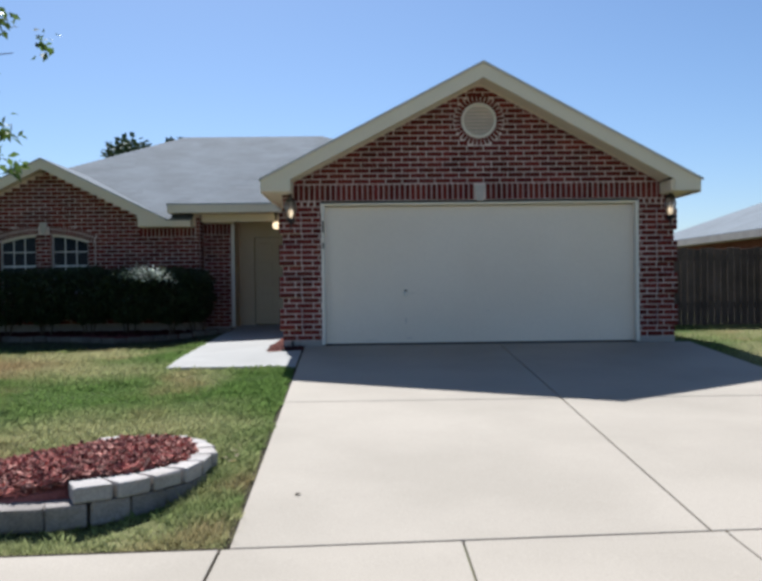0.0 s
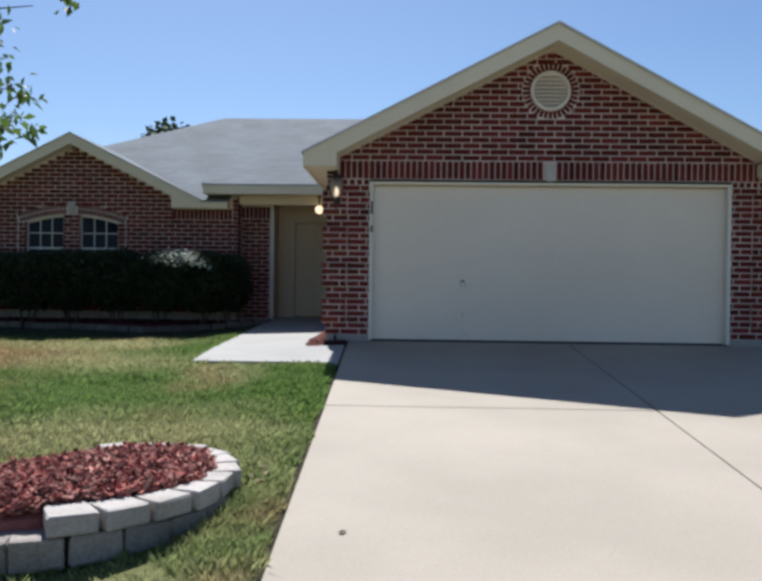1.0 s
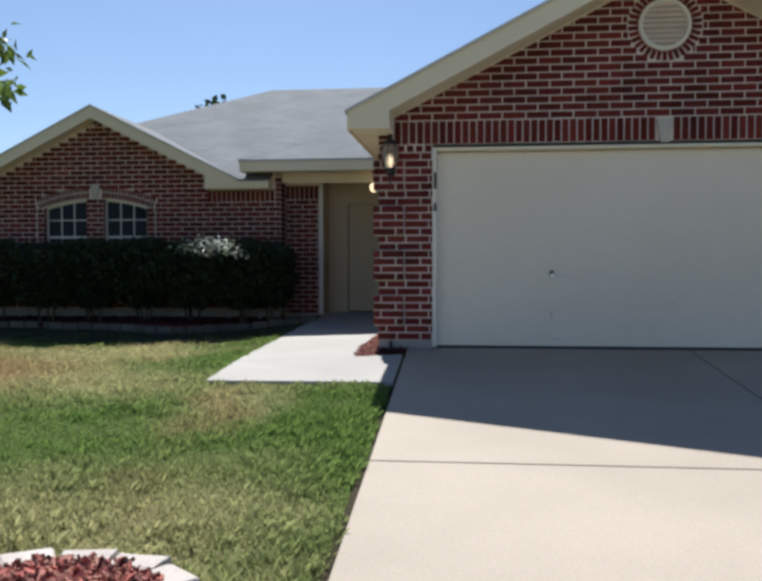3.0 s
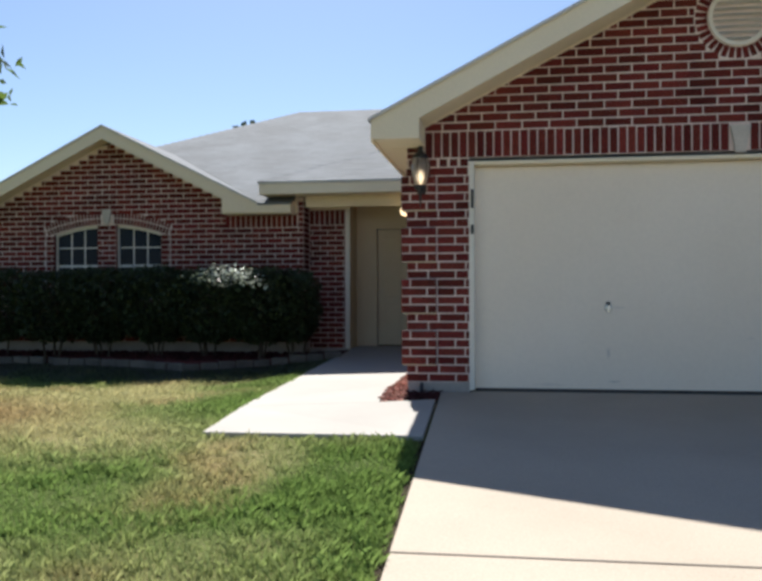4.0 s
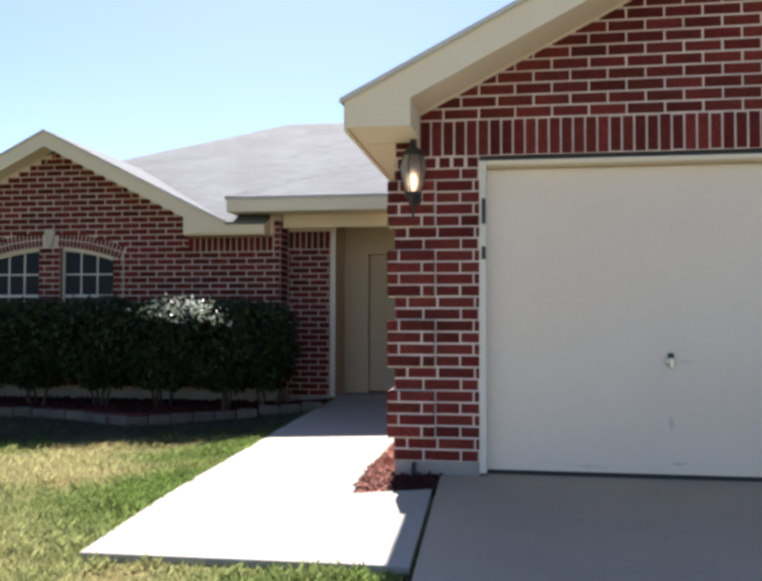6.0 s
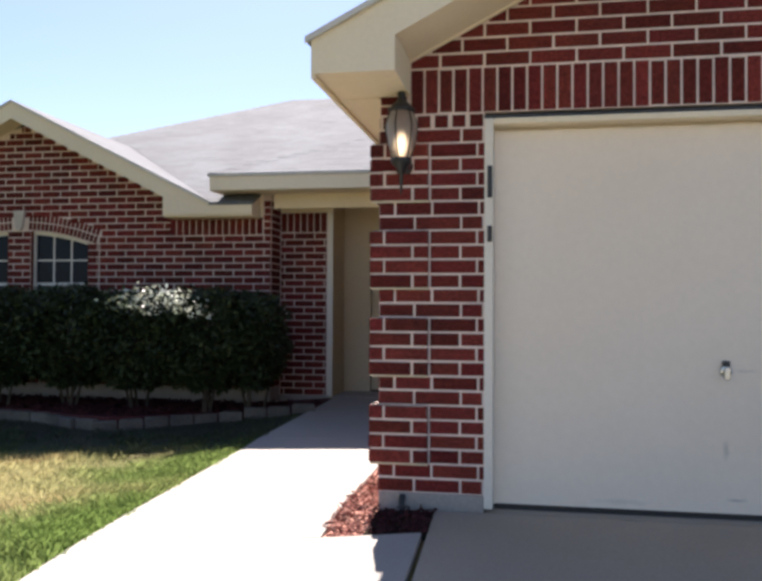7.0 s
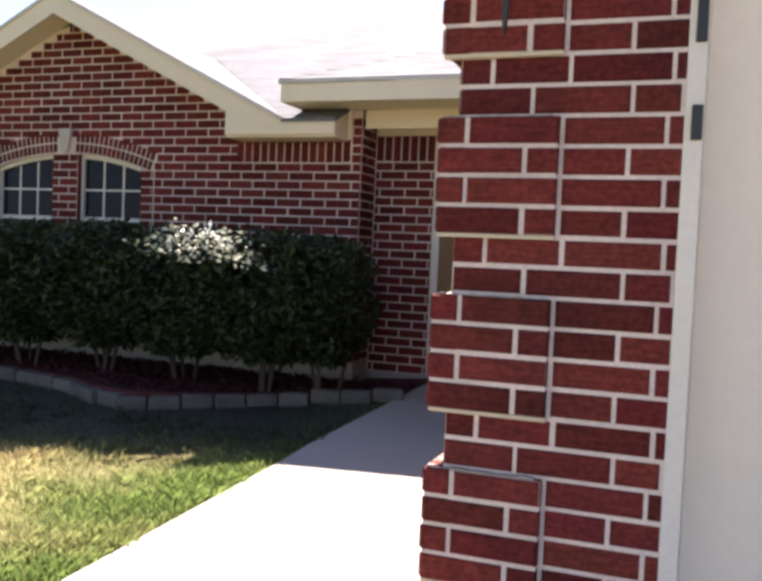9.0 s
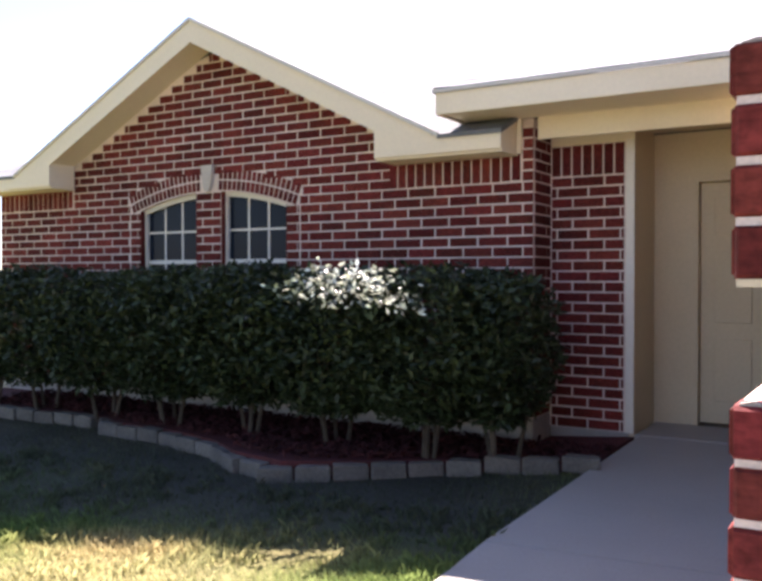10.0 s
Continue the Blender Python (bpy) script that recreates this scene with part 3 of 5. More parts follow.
# ---- roofs ----
def roof_piece(name, pts, parent, thick=0.03, mat=None):
    """A sloping roof plane: pts are 3D corners of its top, in order; the slab hangs under it."""
    bm = bmesh.new()
    a = [bm.verts.new(p) for p in pts]
    b = [bm.verts.new((p[0], p[1], p[2] - thick)) for p in pts]
    bm.faces.new(a)
    bm.faces.new(b[::-1])
    for i in range(len(pts)):
        j = (i + 1) % len(pts)
        bm.faces.new((a[i], b[i], b[j], a[j]))
    return part(name, bm, mat or SHINGLE, parent)


def shingles(corners, rise_dir, parent, course=0.14, seed=1):
    """Rows of overlapping shingle tabs over the convex roof plane given by its corners (counter-clockwise from above)."""
    rng = random.Random(seed)
    pts = [Vector(p) for p in corners]
    nrm = (pts[1] - pts[0]).cross(pts[2] - pts[0]).normalized()
    if nrm.z < 0:
        nrm = -nrm
    up = Vector(rise_dir)
    up = (up - nrm * up.dot(nrm)).normalized()
    side = up.cross(nrm).normalized()
    o = pts[0]
    flat = [((p - o).dot(side), (p - o).dot(up)) for p in pts]
    lo, hi = min(v for _, v in flat), max(v for _, v in flat)

    def span(v):
        xs = []
        for (x0, v0), (x1, v1) in zip(flat, flat[1:] + flat[:1]):
            if (v0 - v) * (v1 - v) < 0:
                xs.append(x0 + (x1 - x0) * (v - v0) / (v1 - v0))
        return (min(xs), max(xs)) if len(xs) > 1 else None

    verts, faces = [], []
    v = lo
    while v < hi - 0.03:
        got = span(min(v + course * 0.5, hi - 0.01))
        if got:
            x, end = got
            while x < end - 0.02:
                x1 = min(end, x + rng.uniform(0.16, 0.34))
                t = rng.choice((0.0035, 0.004, 0.005))
                base = len(verts)
                for u, w, h in ((x, v, 0.0), (x1, v, 0.0), (x1, v, t), (x, v, t), (x1, v + course * 1.02, 0.003), (x, v + course * 1.02, 0.003)):
                    verts.append(o + side * u + up * w + nrm * h)
                faces += [(base, base + 1, base + 2, base + 3), (base + 3, base + 2, base + 4, base + 5), (base, base + 3, base + 5), (base + 1, base + 4, base + 2)]
                x = x1
        v += course
    ob = new("shingling", joined("shingling", verts, faces, SHINGLE))
    ob.parent = parent
    ob["kind"] = "stuff"
    return ob


GE, GF = 3.36, -0.60               # half span of the garage roof, its front edge
GR, RISE_R = 3.27, 0.543           # the same to the other side
RT = 4.25
ze, zr = RT - RISE * GE, RT - RISE_R * GR
roof = part("roof", bmesh.new(), SHINGLE, house, "grey asphalt shingle roof")
gl = [(APEX - GE, GF, ze), (APEX, GF, RT), (APEX, 8.3, RT), (APEX - GE, 8.3, ze)]
gr = [(APEX + GR, GF, zr), (APEX + GR, 12.0, zr), (APEX, 12.0, RT), (APEX, GF, RT)]
for pts in (gl, gr):
    roof_piece("roof_plane", pts, roof)
EY, EZ, RY, RZ = 4.58, 2.345, 11.2, 5.17   # main eave, ridge
ml, mr, rl, rr = -9.75, 5.75, -4.5, -0.5
WE, WF, WT = 2.58, 4.58, 3.655             # wing gable
vy = EY + (WT - EZ) * (RY - EY) / (RZ - EZ)
hx = ml + (rl - ml) * (vy - EY) / (RY - EY)
PB = 5.2                                  # the main slope starts here behind the porch
pz = EZ + (RZ - EZ) * (PB - EY) / (RY - EY)
vx = WING_APEX + WE * (1 - (PB - EY) / (vy - EY))
front_b = [(WING_APEX + WE, EY, EZ), (-2.955, EY, EZ), (-2.955, PB, pz), (vx, PB, pz)]
front_r = [(vx, PB, pz), (mr, PB, pz), (rr, RY, RZ), (rl, RY, RZ), (hx, vy, WT), (WING_APEX, vy, WT)]
front_l = [(ml, EY, EZ), (WING_APEX - WE, EY, EZ), (WING_APEX, vy, WT), (hx, vy, WT)]
for k, pts in enumerate((front_r, front_l, front_b)):
    roof_piece("roof_plane", pts, roof)
    shingles(pts, (0, 1, 0), roof, seed=5 + k)
roof_piece("roof_plane", [(ml, 15.3, EZ), (ml, EY, EZ), (rl, RY, RZ), (rl, RY + 0.6, RZ)], roof)
roof_piece("roof_plane", [(mr, EY, EZ), (mr, 15.3, EZ), (rr, RY + 0.6, RZ), (rr, RY, RZ)], roof)
roof_piece("roof_plane", [(mr, 15.3, EZ), (ml, 15.3, EZ), (rl, RY + 0.6, RZ), (rr, RY + 0.6, RZ)], roof)
# wing gable
wz = WT - 0.5 * WE
for s in (-1, 1):
    roof_piece("roof_plane", [(WING_APEX + s * WE, WF, wz), (WING_APEX, WF, WT), (WING_APEX, vy, WT), (WING_APEX + s * WE, WF + 0.04, wz)], roof)
# porch roof with its hip
PX, PY, PZ = -3.42, 4.37, 2.645
hipx = -0.9
top = PZ + 0.43 * (hipx - PX)
porch_front = [(PX, PY, PZ), (hipx, PY, PZ), (hipx, PY + hipx - PX, top)]
porch_side = [(PX, PY, PZ), (hipx, PY + hipx - PX, top), (hipx, PY + hipx - PX + 0.62, top), (PX, PY + 0.62, PZ)]
roof_piece("roof_plane", porch_front, roof)
roof_piece("roof_plane", porch_side, roof)
shingles(porch_front, (0, 1, 0), roof, seed=6)
# hip caps, each lapping over the one below
hip0, hip1 = Vector(porch_front[0]), Vector(porch_front[2])
for k in range(16):
    a, b = hip0.lerp(hip1, k / 16), hip0.lerp(hip1, min(1, (k + 1.15) / 16))
    bm = bmesh.new()
    rows = []
    for p, lift in ((a, 0.006), (b, 0.002)):
        rows.append([bm.verts.new(p + Vector(d)) for d in ((0.13, 0, lift - 0.012), (0.13, 0, lift), (0, 0, lift + 0.006), (0, 0.13, lift), (0, 0.13, lift - 0.012))])
    for i in range(4):
        bm.faces.new((rows[0][i], rows[0][i + 1], rows[1][i + 1], rows[1][i]))
    bm.faces.new(rows[0])
    bm.faces.new(rows[1][::-1])
    part("hip_cap", bm, SHINGLE, roof)

# trim along the eaves
DRIP = material("drip_edge", (0.58, 0.56, 0.52), 0.5, 0.05, 30, 1.0, 0.0)


def gtop(x):
    return RT - 0.03 - (RISE if x < APEX else RISE_R) * abs(x - APEX)


tip = GE - 0.02
part("rake_fascia", extrude_xz(bmesh.new(), [
    (APEX - tip, gtop(APEX - tip)), (APEX, gtop(APEX)), (APEX, gtop(APEX) - 0.215), (-0.42, gtop(-0.42) - 0.215), (-0.42, 2.335), (APEX - tip + 0.012, 2.335)], -0.575, -0.545), CREAM, house)
tipr = GR - 0.02
part("rake_fascia", extrude_xz(bmesh.new(), [
    (APEX + tipr, gtop(APEX + tipr)), (APEX, gtop(APEX)), (APEX, gtop(APEX) - 0.215), (5.34, gtop(5.34) - 0.215), (5.34, 2.29), (APEX + tipr - 0.012, 2.29)], -0.575, -0.545), CREAM, house)
for s, span, low in ((-1, GE, ze), (1, GR, zr)):
    part("drip_edge", extrude_xz(bmesh.new(), [(APEX + s * (span + 0.005), low - 0.005), (APEX, RT + 0.0), (APEX, RT - 0.032), (APEX + s * (span + 0.005), low - 0.037)], GF - 0.006, GF + 0.012), DRIP, house)
    e = span - 0.45
    part("rake_soffit", extrude_xz(bmesh.new(), [(APEX, gtop(APEX) - 0.19), (APEX + s * e, gtop(APEX + s * e) - 0.19), (APEX + s * e, gtop(APEX + s * e) - 0.17), (APEX, gtop(APEX) - 0.17)], -0.544, 0.0), CREAM, house)
    part("rake_frieze", extrude_xz(bmesh.new(), [(APEX, gtop(APEX) - 0.20), (APEX + s * e, gtop(APEX + s * e) - 0.20), (APEX + s * e, gtop(APEX + s * e) - 0.15), (APEX, gtop(APEX) - 0.15)], -0.025, 0.0), CREAM, house)
    x0, x1 = sorted((APEX + s * (span - 0.105), APEX + s * (span - 0.46)))
    part("eave_box", boxed(x0, x1, -0.544, -0.024, 2.337 if s < 0 else 2.293, 2.535 if s < 0 else 2.46), CREAM, house)
    part("wall_frieze", boxed(*((G0 + 0.002, -0.425) if s < 0 else (5.345, G1 - 0.002)), -0.022, 0.002, 2.345, 2.56 if s < 0 else 2.48), CREAM, house)
part("eave_fascia", boxed(APEX - GE + 0.015, APEX - GE + 0.04, -0.55, 4.5, ze - 0.21, ze - 0.046), CREAM, house)
part("eave_soffit", boxed(APEX - GE + 0.041, APEX - GE + 0.104, -0.544, -0.005, 2.338, 2.356), CREAM, house)
part("eave_soffit", boxed(APEX - GE + 0.04, G0 - 0.004, -0.004, 4.5, 2.335, 2.355), CREAM, house)
part("eave_fascia", boxed(APEX + GR - 0.04, APEX + GR - 0.015, -0.55, 12.0, zr - 0.21, zr - 0.046), CREAM, house)
part("eave_soffit", boxed(G1 + 0.004, APEX + GR - 0.04, -0.004, 12.0, 2.29, 2.31), CREAM, house)


def wtop(x):
    return WT - 0.03 - 0.5 * abs(x - WING_APEX)


for s in (-1, 1):
    inner, outer = WING_APEX + s * 2.0, WING_APEX + s * (WE - 0.02)
    part("rake_fascia", extrude_xz(bmesh.new(), [(WING_APEX, wtop(WING_APEX)), (outer, wtop(outer)), (outer, 2.205), (inner, 2.205), (inner, wtop(inner) - 0.2), (WING_APEX, wtop(WING_APEX) - 0.2)], WF + 0.012, WF + 0.04), CREAM, house)
    part("drip_edge", extrude_xz(bmesh.new(), [(WING_APEX + s * WE, wz - 0.005), (WING_APEX, WT), (WING_APEX, WT - 0.032), (WING_APEX + s * WE, wz - 0.037)], WF - 0.006, WF + 0.011), DRIP, house)
    part("rake_soffit", extrude_xz(bmesh.new(), [(WING_APEX, wtop(WING_APEX) - 0.18), (inner, wtop(inner) - 0.18), (inner, wtop(inner) - 0.16), (WING_APEX, wtop(WING_APEX) - 0.16)], WF + 0.041, WING_Y), CREAM, house)
    far = -2.965 if s > 0 else -9.8
    x0, x1 = sorted((outer, far))
    part("eave_fascia", boxed(x0, x1, WF + 0.012, WF + 0.04, 2.205, 2.325), CREAM, house)
    x0, x1 = sorted((inner, far))
    part("eave_soffit", boxed(x0, x1, WF + 0.041, WING_Y + 0.005, 2.185, 2.204), CREAM, house)
    x0, x1 = sorted((inner, inner + s * 0.02))
    part("eave_box", boxed(x0, x1, WF + 0.041, WING_Y - 0.006, 2.206, wtop(inner) - 0.165), CREAM, house)
bm = bmesh.new()
ends = [[bm.verts.new((x, y, z)) for y, z in ((WF + 0.041, 2.205), (WING_Y - 0.003, 2.205), (WING_Y - 0.003, 2.455), (WF + 0.041, 2.322))] for x in (-2.993, -2.966)]
bm.faces.new(ends[0])
bm.faces.new(ends[1][::-1])
for i in range(4):
    bm.faces.new((ends[0][i], ends[0][(i + 1) % 4], ends[1][(i + 1) % 4], ends[1][i]))
part("eave_end", bm, CREAM, house)
part("corner_board", boxed(-2.964, -2.926, WING_Y - 0.024, WING_Y + 0.01, 2.2, 2.466, bevel=0.003), CREAM, house)
part("corner_core", boxed(-3.0, WING1 - 0.004, WING_Y + 0.012, WING_Y + 0.1, 2.125, 2.466), MORTAR, house)
part("eave_fascia", boxed(PX + 0.02, -0.88, PY + 0.012, PY + 0.04, PZ - 0.19, PZ - 0.029, bevel=0.004), CREAM, house)
part("eave_fascia", boxed(PX + 0.02, PX + 0.045, PY + 0.041, PY + 0.6, PZ - 0.19, PZ - 0.046), CREAM, house)
part("drip_edge", boxed(PX, -0.88, PY - 0.006, PY + 0.011, PZ - 0.028, PZ - 0.003), DRIP, house)
part("eave_soffit", boxed(PX + 0.046, -0.88, PY + 0.041, 4.93, 2.47, 2.49), CREAM, house)

# ---- planter ----
def loop_points(ctrl, n):
    """A smooth closed line through the control points, n steps to each."""
    out = []
    k = len(ctrl)
    for i in range(k):
        p0, p1, p2, p3 = (Vector(ctrl[(i + d) % k]) for d in (-1, 0, 1, 2))
        for j in range(n):
            t = j / n
            out.append(0.5 * ((2 * p1) + (p2 - p0) * t + (2 * p0 - 5 * p1 + 4 * p2 - p3) * t * t + (3 * p1 - p0 - 3 * p2 + p3) * t ** 3))
    return out


def along(line, step, closed=True):
    """Points at even steps along a line, with the way it runs there."""
    pts = line + [line[0]] if closed else line
    out, left = [], 0.0
    for a, b in zip(pts, pts[1:]):
        d = (b - a).length
        while left <= d and d > 0:
            out.append((a + (b - a) * (left / d), (b - a).normalized()))
            left += step
        left -= d
    return out


def block_mesh(w, d, h, seed, mat=None):
    """A rough-faced concrete wall block, tapered to the back, its top edges worn."""
    rng = random.Random(seed)
    bm = boxed(-w / 2, w / 2, 0, d, 0, h)
    for v in bm.verts:
        if v.co.y > d / 2:
            v.co.x *= 0.86
    bmesh.ops.bevel(bm, geom=bm.edges[:], offset=0.017, segments=2, affect="EDGES", profile=0.6)
    for v in bm.verts:
        v.co += Vector((rng.uniform(-1, 1), rng.uniform(-1, 1), rng.uniform(-1, 1))) * 0.004
    return mesh_of("block", bm, mat or STONE)


def chip_field(name, inside, z_at, count, size, mat, parent=None, x0=0, x1=1, y0=0, y1=1, seed=3):
    """Bark chips: thin bent splinters lying at all angles."""
    rng = np.random.default_rng(seed)
    verts, faces = [], []
    n = 0
    while n < count:
        x, y = rng.uniform(x0, x1), rng.uniform(y0, y1)
        if not inside(x, y):
            continue
        n += 1
        l, w, t = size * rng.uniform(0.6, 1.7), size * rng.uniform(0.16, 0.45), size * 0.12
        m = Matrix.Translation((x, y, z_at(x, y) + rng.uniform(0.0, 0.035))) @ Euler((rng.normal(0, 0.45), rng.normal(0, 0.45), rng.uniform(0, 6.28))).to_matrix().to_4x4()
        base = len(verts)
        for u, v, h in ((-l, -w, 0), (l, -w * 0.6, 0), (l, w * 0.7, 0), (-l, w, 0), (-l, -w, t), (l, -w * 0.6, t * 1.5), (l, w * 0.7, t), (-l, w, t * 1.4)):
            verts.append(m @ Vector((u / 2, v / 2, h)))
        faces += [tuple(base + i for i in q) for q in ((4, 5, 6, 7), (0, 1, 5, 4), (1, 2, 6, 5), (2, 3, 7, 6), (3, 0, 4, 7))]
    ob = new(name, joined(name, verts, faces, mat))
    if parent:
        ob.parent = parent
    ob["kind"] = "stuff"
    return ob


PLANTER = [(-0.62, -6.45), (-0.66, -7.0), (-1.05, -7.46), (-1.6, -7.66), (-2.4, -7.66), (-3.0, -7.2), (-2.8, -6.75), (-2.05, -6.5), (-1.5, -5.98), (-0.95, -5.98)]
ring = loop_points(PLANTER, 10)


def in_loop(x, y, line):
    inside = False
    for a, b in zip(line, line[1:] + line[:1]):
        if (a.y > y) != (b.y > y) and x < (b.x - a.x) * (y - a.y) / (b.y - a.y) + a.x:
            inside = not inside
    return inside


planter = holder("planter", "raised garden bed edged with two courses of grey concrete blocks", "planter")
blocks = [[block_mesh(0.235, 0.17, 0.108, s + 8 * row, mat) for s in range(4)] for row, mat in enumerate((SHADED_STONE, STONE))]
for row, ztop in ((0, -0.457), (1, -0.345)):
    for k, (p, way) in enumerate(along(ring, 0.243)):
        if row == 1 and (p.x < -1.7 or (p.x < -1.22 and p.y < -6.6)):
            continue
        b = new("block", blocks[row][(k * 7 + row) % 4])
        b.parent = planter
        turn = math.degrees(math.atan2(way.y, way.x))
        inward = Vector((way.y, -way.x))
        extra = 0.11 * max(0.0, inward.y)     # the front blocks are laid lengthwise
        q = p - inward * (0.085 + extra - (0.0 if row else 0.018))
        shift = way * (0.12 if row else 0.0)
        q = q + shift
        b.matrix_basis = pose(q.x, q.y, ztop - (0.108 if row else 0.162), 0, 0, turn + 180 + random.Random(k + 50 * row).uniform(-3, 3)) @ Matrix.Diagonal((1.05 + (0.9 if row == 0 else 0.35) * extra, 1 + extra / 0.17, 1.0 if row else 1.5, 1.0))
bm = bmesh.new()
mid = Vector((-1.6, -6.8))
rings = []
for f, z in ((0.97, -0.62), (0.97, -0.40), (0.75, -0.37), (0.4, -0.33), (0.02, -0.31)):
    rings.append([bm.verts.new((mid.x + (p.x - mid.x) * f, mid.y + (p.y - mid.y) * f, z - 0.12 * max(0.0, min(1.0, -1.3 - mid.x - (p.x - mid.x) * f)))) for p in ring])
for a, b in zip(rings, rings[1:]):
    for i in range(len(ring)):
        bm.faces.new((a[i], a[(i + 1) % len(ring)], b[(i + 1) % len(ring)], b[i]))
bm.faces.new(rings[-1])
bed = smooth(part("mulch_bed", bm, MULCH, planter, "red bark mulch"))


def bed_z(x, y):
    r = min(1.0, max(abs(x + 1.6) / 1.15, abs(y + 6.8) / 0.85))
    return -0.315 - 0.07 * r ** 1.5 - 0.12 * max(0.0, min(1.0, -1.3 - x))


inner_ring = [mid + (p - mid) * 0.94 for p in ring]
chip_field("bark_mulch", lambda x, y: in_loop(x, y, inner_ring), bed_z, 5200, 0.075, MULCH, planter, -3.1, -0.5, -7.8, -5.9, 5)
chip_field("faded_bark_mulch", lambda x, y: in_loop(x, y, inner_ring), lambda x, y: bed_z(x, y) + 0.012, 2700, 0.058, PALE_MULCH, planter, -3.1, -0.5, -7.8, -5.9, 15)

# ---- strip of mulch beside the garage ----
strip = holder("mulch_strip", "narrow strip of red bark mulch along the garage wall", "mulch", kind="structure")
def strip_in(x, y):
    return (-0.82 < x < -0.62 and -0.45 < y < 5.2) or (-0.77 < x < -0.60 and -0.49 + 0.27 * (x + 0.8) < y < -0.02)
# Lit and shaded parts of one bed, their light put into the colours.
part("soil", extrude_xy(bmesh.new(), [(-0.84, -0.53), (-0.60, -0.474), (-0.60, 0.003), (-0.61, 0.003), (-0.61, 5.25), (-0.84, 5.25)], lambda x, y: gz(x, y) - 0.1, lambda x, y: gz(x, y) - 0.014), PALE_MULCH, strip)
part("soil", extrude_xy(bmesh.new(), [(-0.596, -0.473), (-0.24, -0.39), (-0.24, 0.003), (-0.596, 0.003)], lambda x, y: gz(x, y) - 0.1, lambda x, y: gz(x, y) - 0.012), DIRT_AND_SHADE, strip, "ground at the foot of the pier, shade painted in")
chip_field("bark_mulch", strip_in, lambda x, y: gz(x, y) - 0.016, 2600, 0.034, PALE_MULCH, strip, -0.84, -0.22, -0.55, 5.2, 6)
chip_field("dark_bark_mulch", lambda x, y: -0.60 < x < -0.27 and -0.47 + 0.24 * (x + 0.6) < y < -0.02, lambda x, y: gz(x, y) - 0.014, 260, 0.034, SHADED_MULCH, strip, -0.61, -0.25, -0.5, 0.0, 16)
pipe = tagged(part("drain_pipe", tube(bmesh.new(), [(-0.46, 0.0, 0.06), (-0.46, -0.02, 0.03), (-0.455, -0.05, -0.05)], [0.017, 0.017, 0.017], 10), BLACK), "short black drain pipe at the foot of the brick pier", "pipe")

# ---- bed in front of the wing ----
EDGE = [(-2.2, 4.12), (-2.7, 4.05), (-3.2, 3.93), (-3.7, 3.55), (-4.1, 3.33), (-4.6, 3.42), (-5.0, 3.66), (-5.6, 3.80), (-6.45, 3.86), (-6.6, 3.98), (-7.2, 3.98), (-8.0, 3.92), (-9.2, 3.92)]
edge_line = [Vector(p) for p in EDGE]
bed2 = holder("hedge_bed", "dark mulch bed with shade painted in, edged with low stone blocks under the hedge", "garden bed")


def bed2_z(x, y):
    return max(-0.03, lawn_z(x, y) + 0.02)


part("soil", extrude_xy(bmesh.new(), [(-2.16, 5.29), (-2.82, 5.29), (-2.82, 4.93), (-9.3, 4.93)] + [(x, y + 0.09) for x, y in EDGE[::-1]], lambda x, y: -0.3, bed2_z), SHADED_MULCH, bed2)
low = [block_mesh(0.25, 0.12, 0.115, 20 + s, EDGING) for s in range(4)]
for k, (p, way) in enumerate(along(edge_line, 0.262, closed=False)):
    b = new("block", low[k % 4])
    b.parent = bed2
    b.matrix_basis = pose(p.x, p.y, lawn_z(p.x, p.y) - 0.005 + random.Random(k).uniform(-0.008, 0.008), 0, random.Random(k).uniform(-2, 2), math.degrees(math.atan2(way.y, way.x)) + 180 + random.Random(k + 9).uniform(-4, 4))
def in_bed2(x, y):
    lim = np.interp(-x, [-p[0] for p in EDGE], [p[1] for p in EDGE])
    return y > lim + 0.17
chip_field("bark_mulch", in_bed2, bed2_z, 3400, 0.06, SHADED_MULCH, bed2, -8.5, -2.2, 3.4, 4.9, 8)


# ---- leaves ----
def leaf_mesh(name, places, mat, length, width, seed, droop=0.0, up=0.4):
    """Folded leaves, two faces each, at the places given; they lean every way."""
    rng = np.random.default_rng(seed)
    verts, faces = [], []
    for p in places:
        s = rng.uniform(0.65, 1.3)
        d = Vector((rng.normal(), rng.normal(), rng.normal() * 0.6 - droop))
        d.normalize()
        n = Vector((rng.normal() * 0.7, rng.normal() * 0.7, up + abs(rng.normal())))
        side = d.cross(n)
        if side.length < 1e-3:
            continue
        side.normalize()
        n = side.cross(d)
        l, w = length * s, width * s
        p = Vector(p)
        base = len(verts)
        verts += [p, p + d * l * 0.45 + side * w / 2 + n * w * 0.18, p + d * l, p + d * l * 0.45 - side * w / 2 + n * w * 0.18]
        faces += [(base, base + 1, base + 2), (base, base + 2, base + 3)]
    return joined(name, verts, faces, mat)


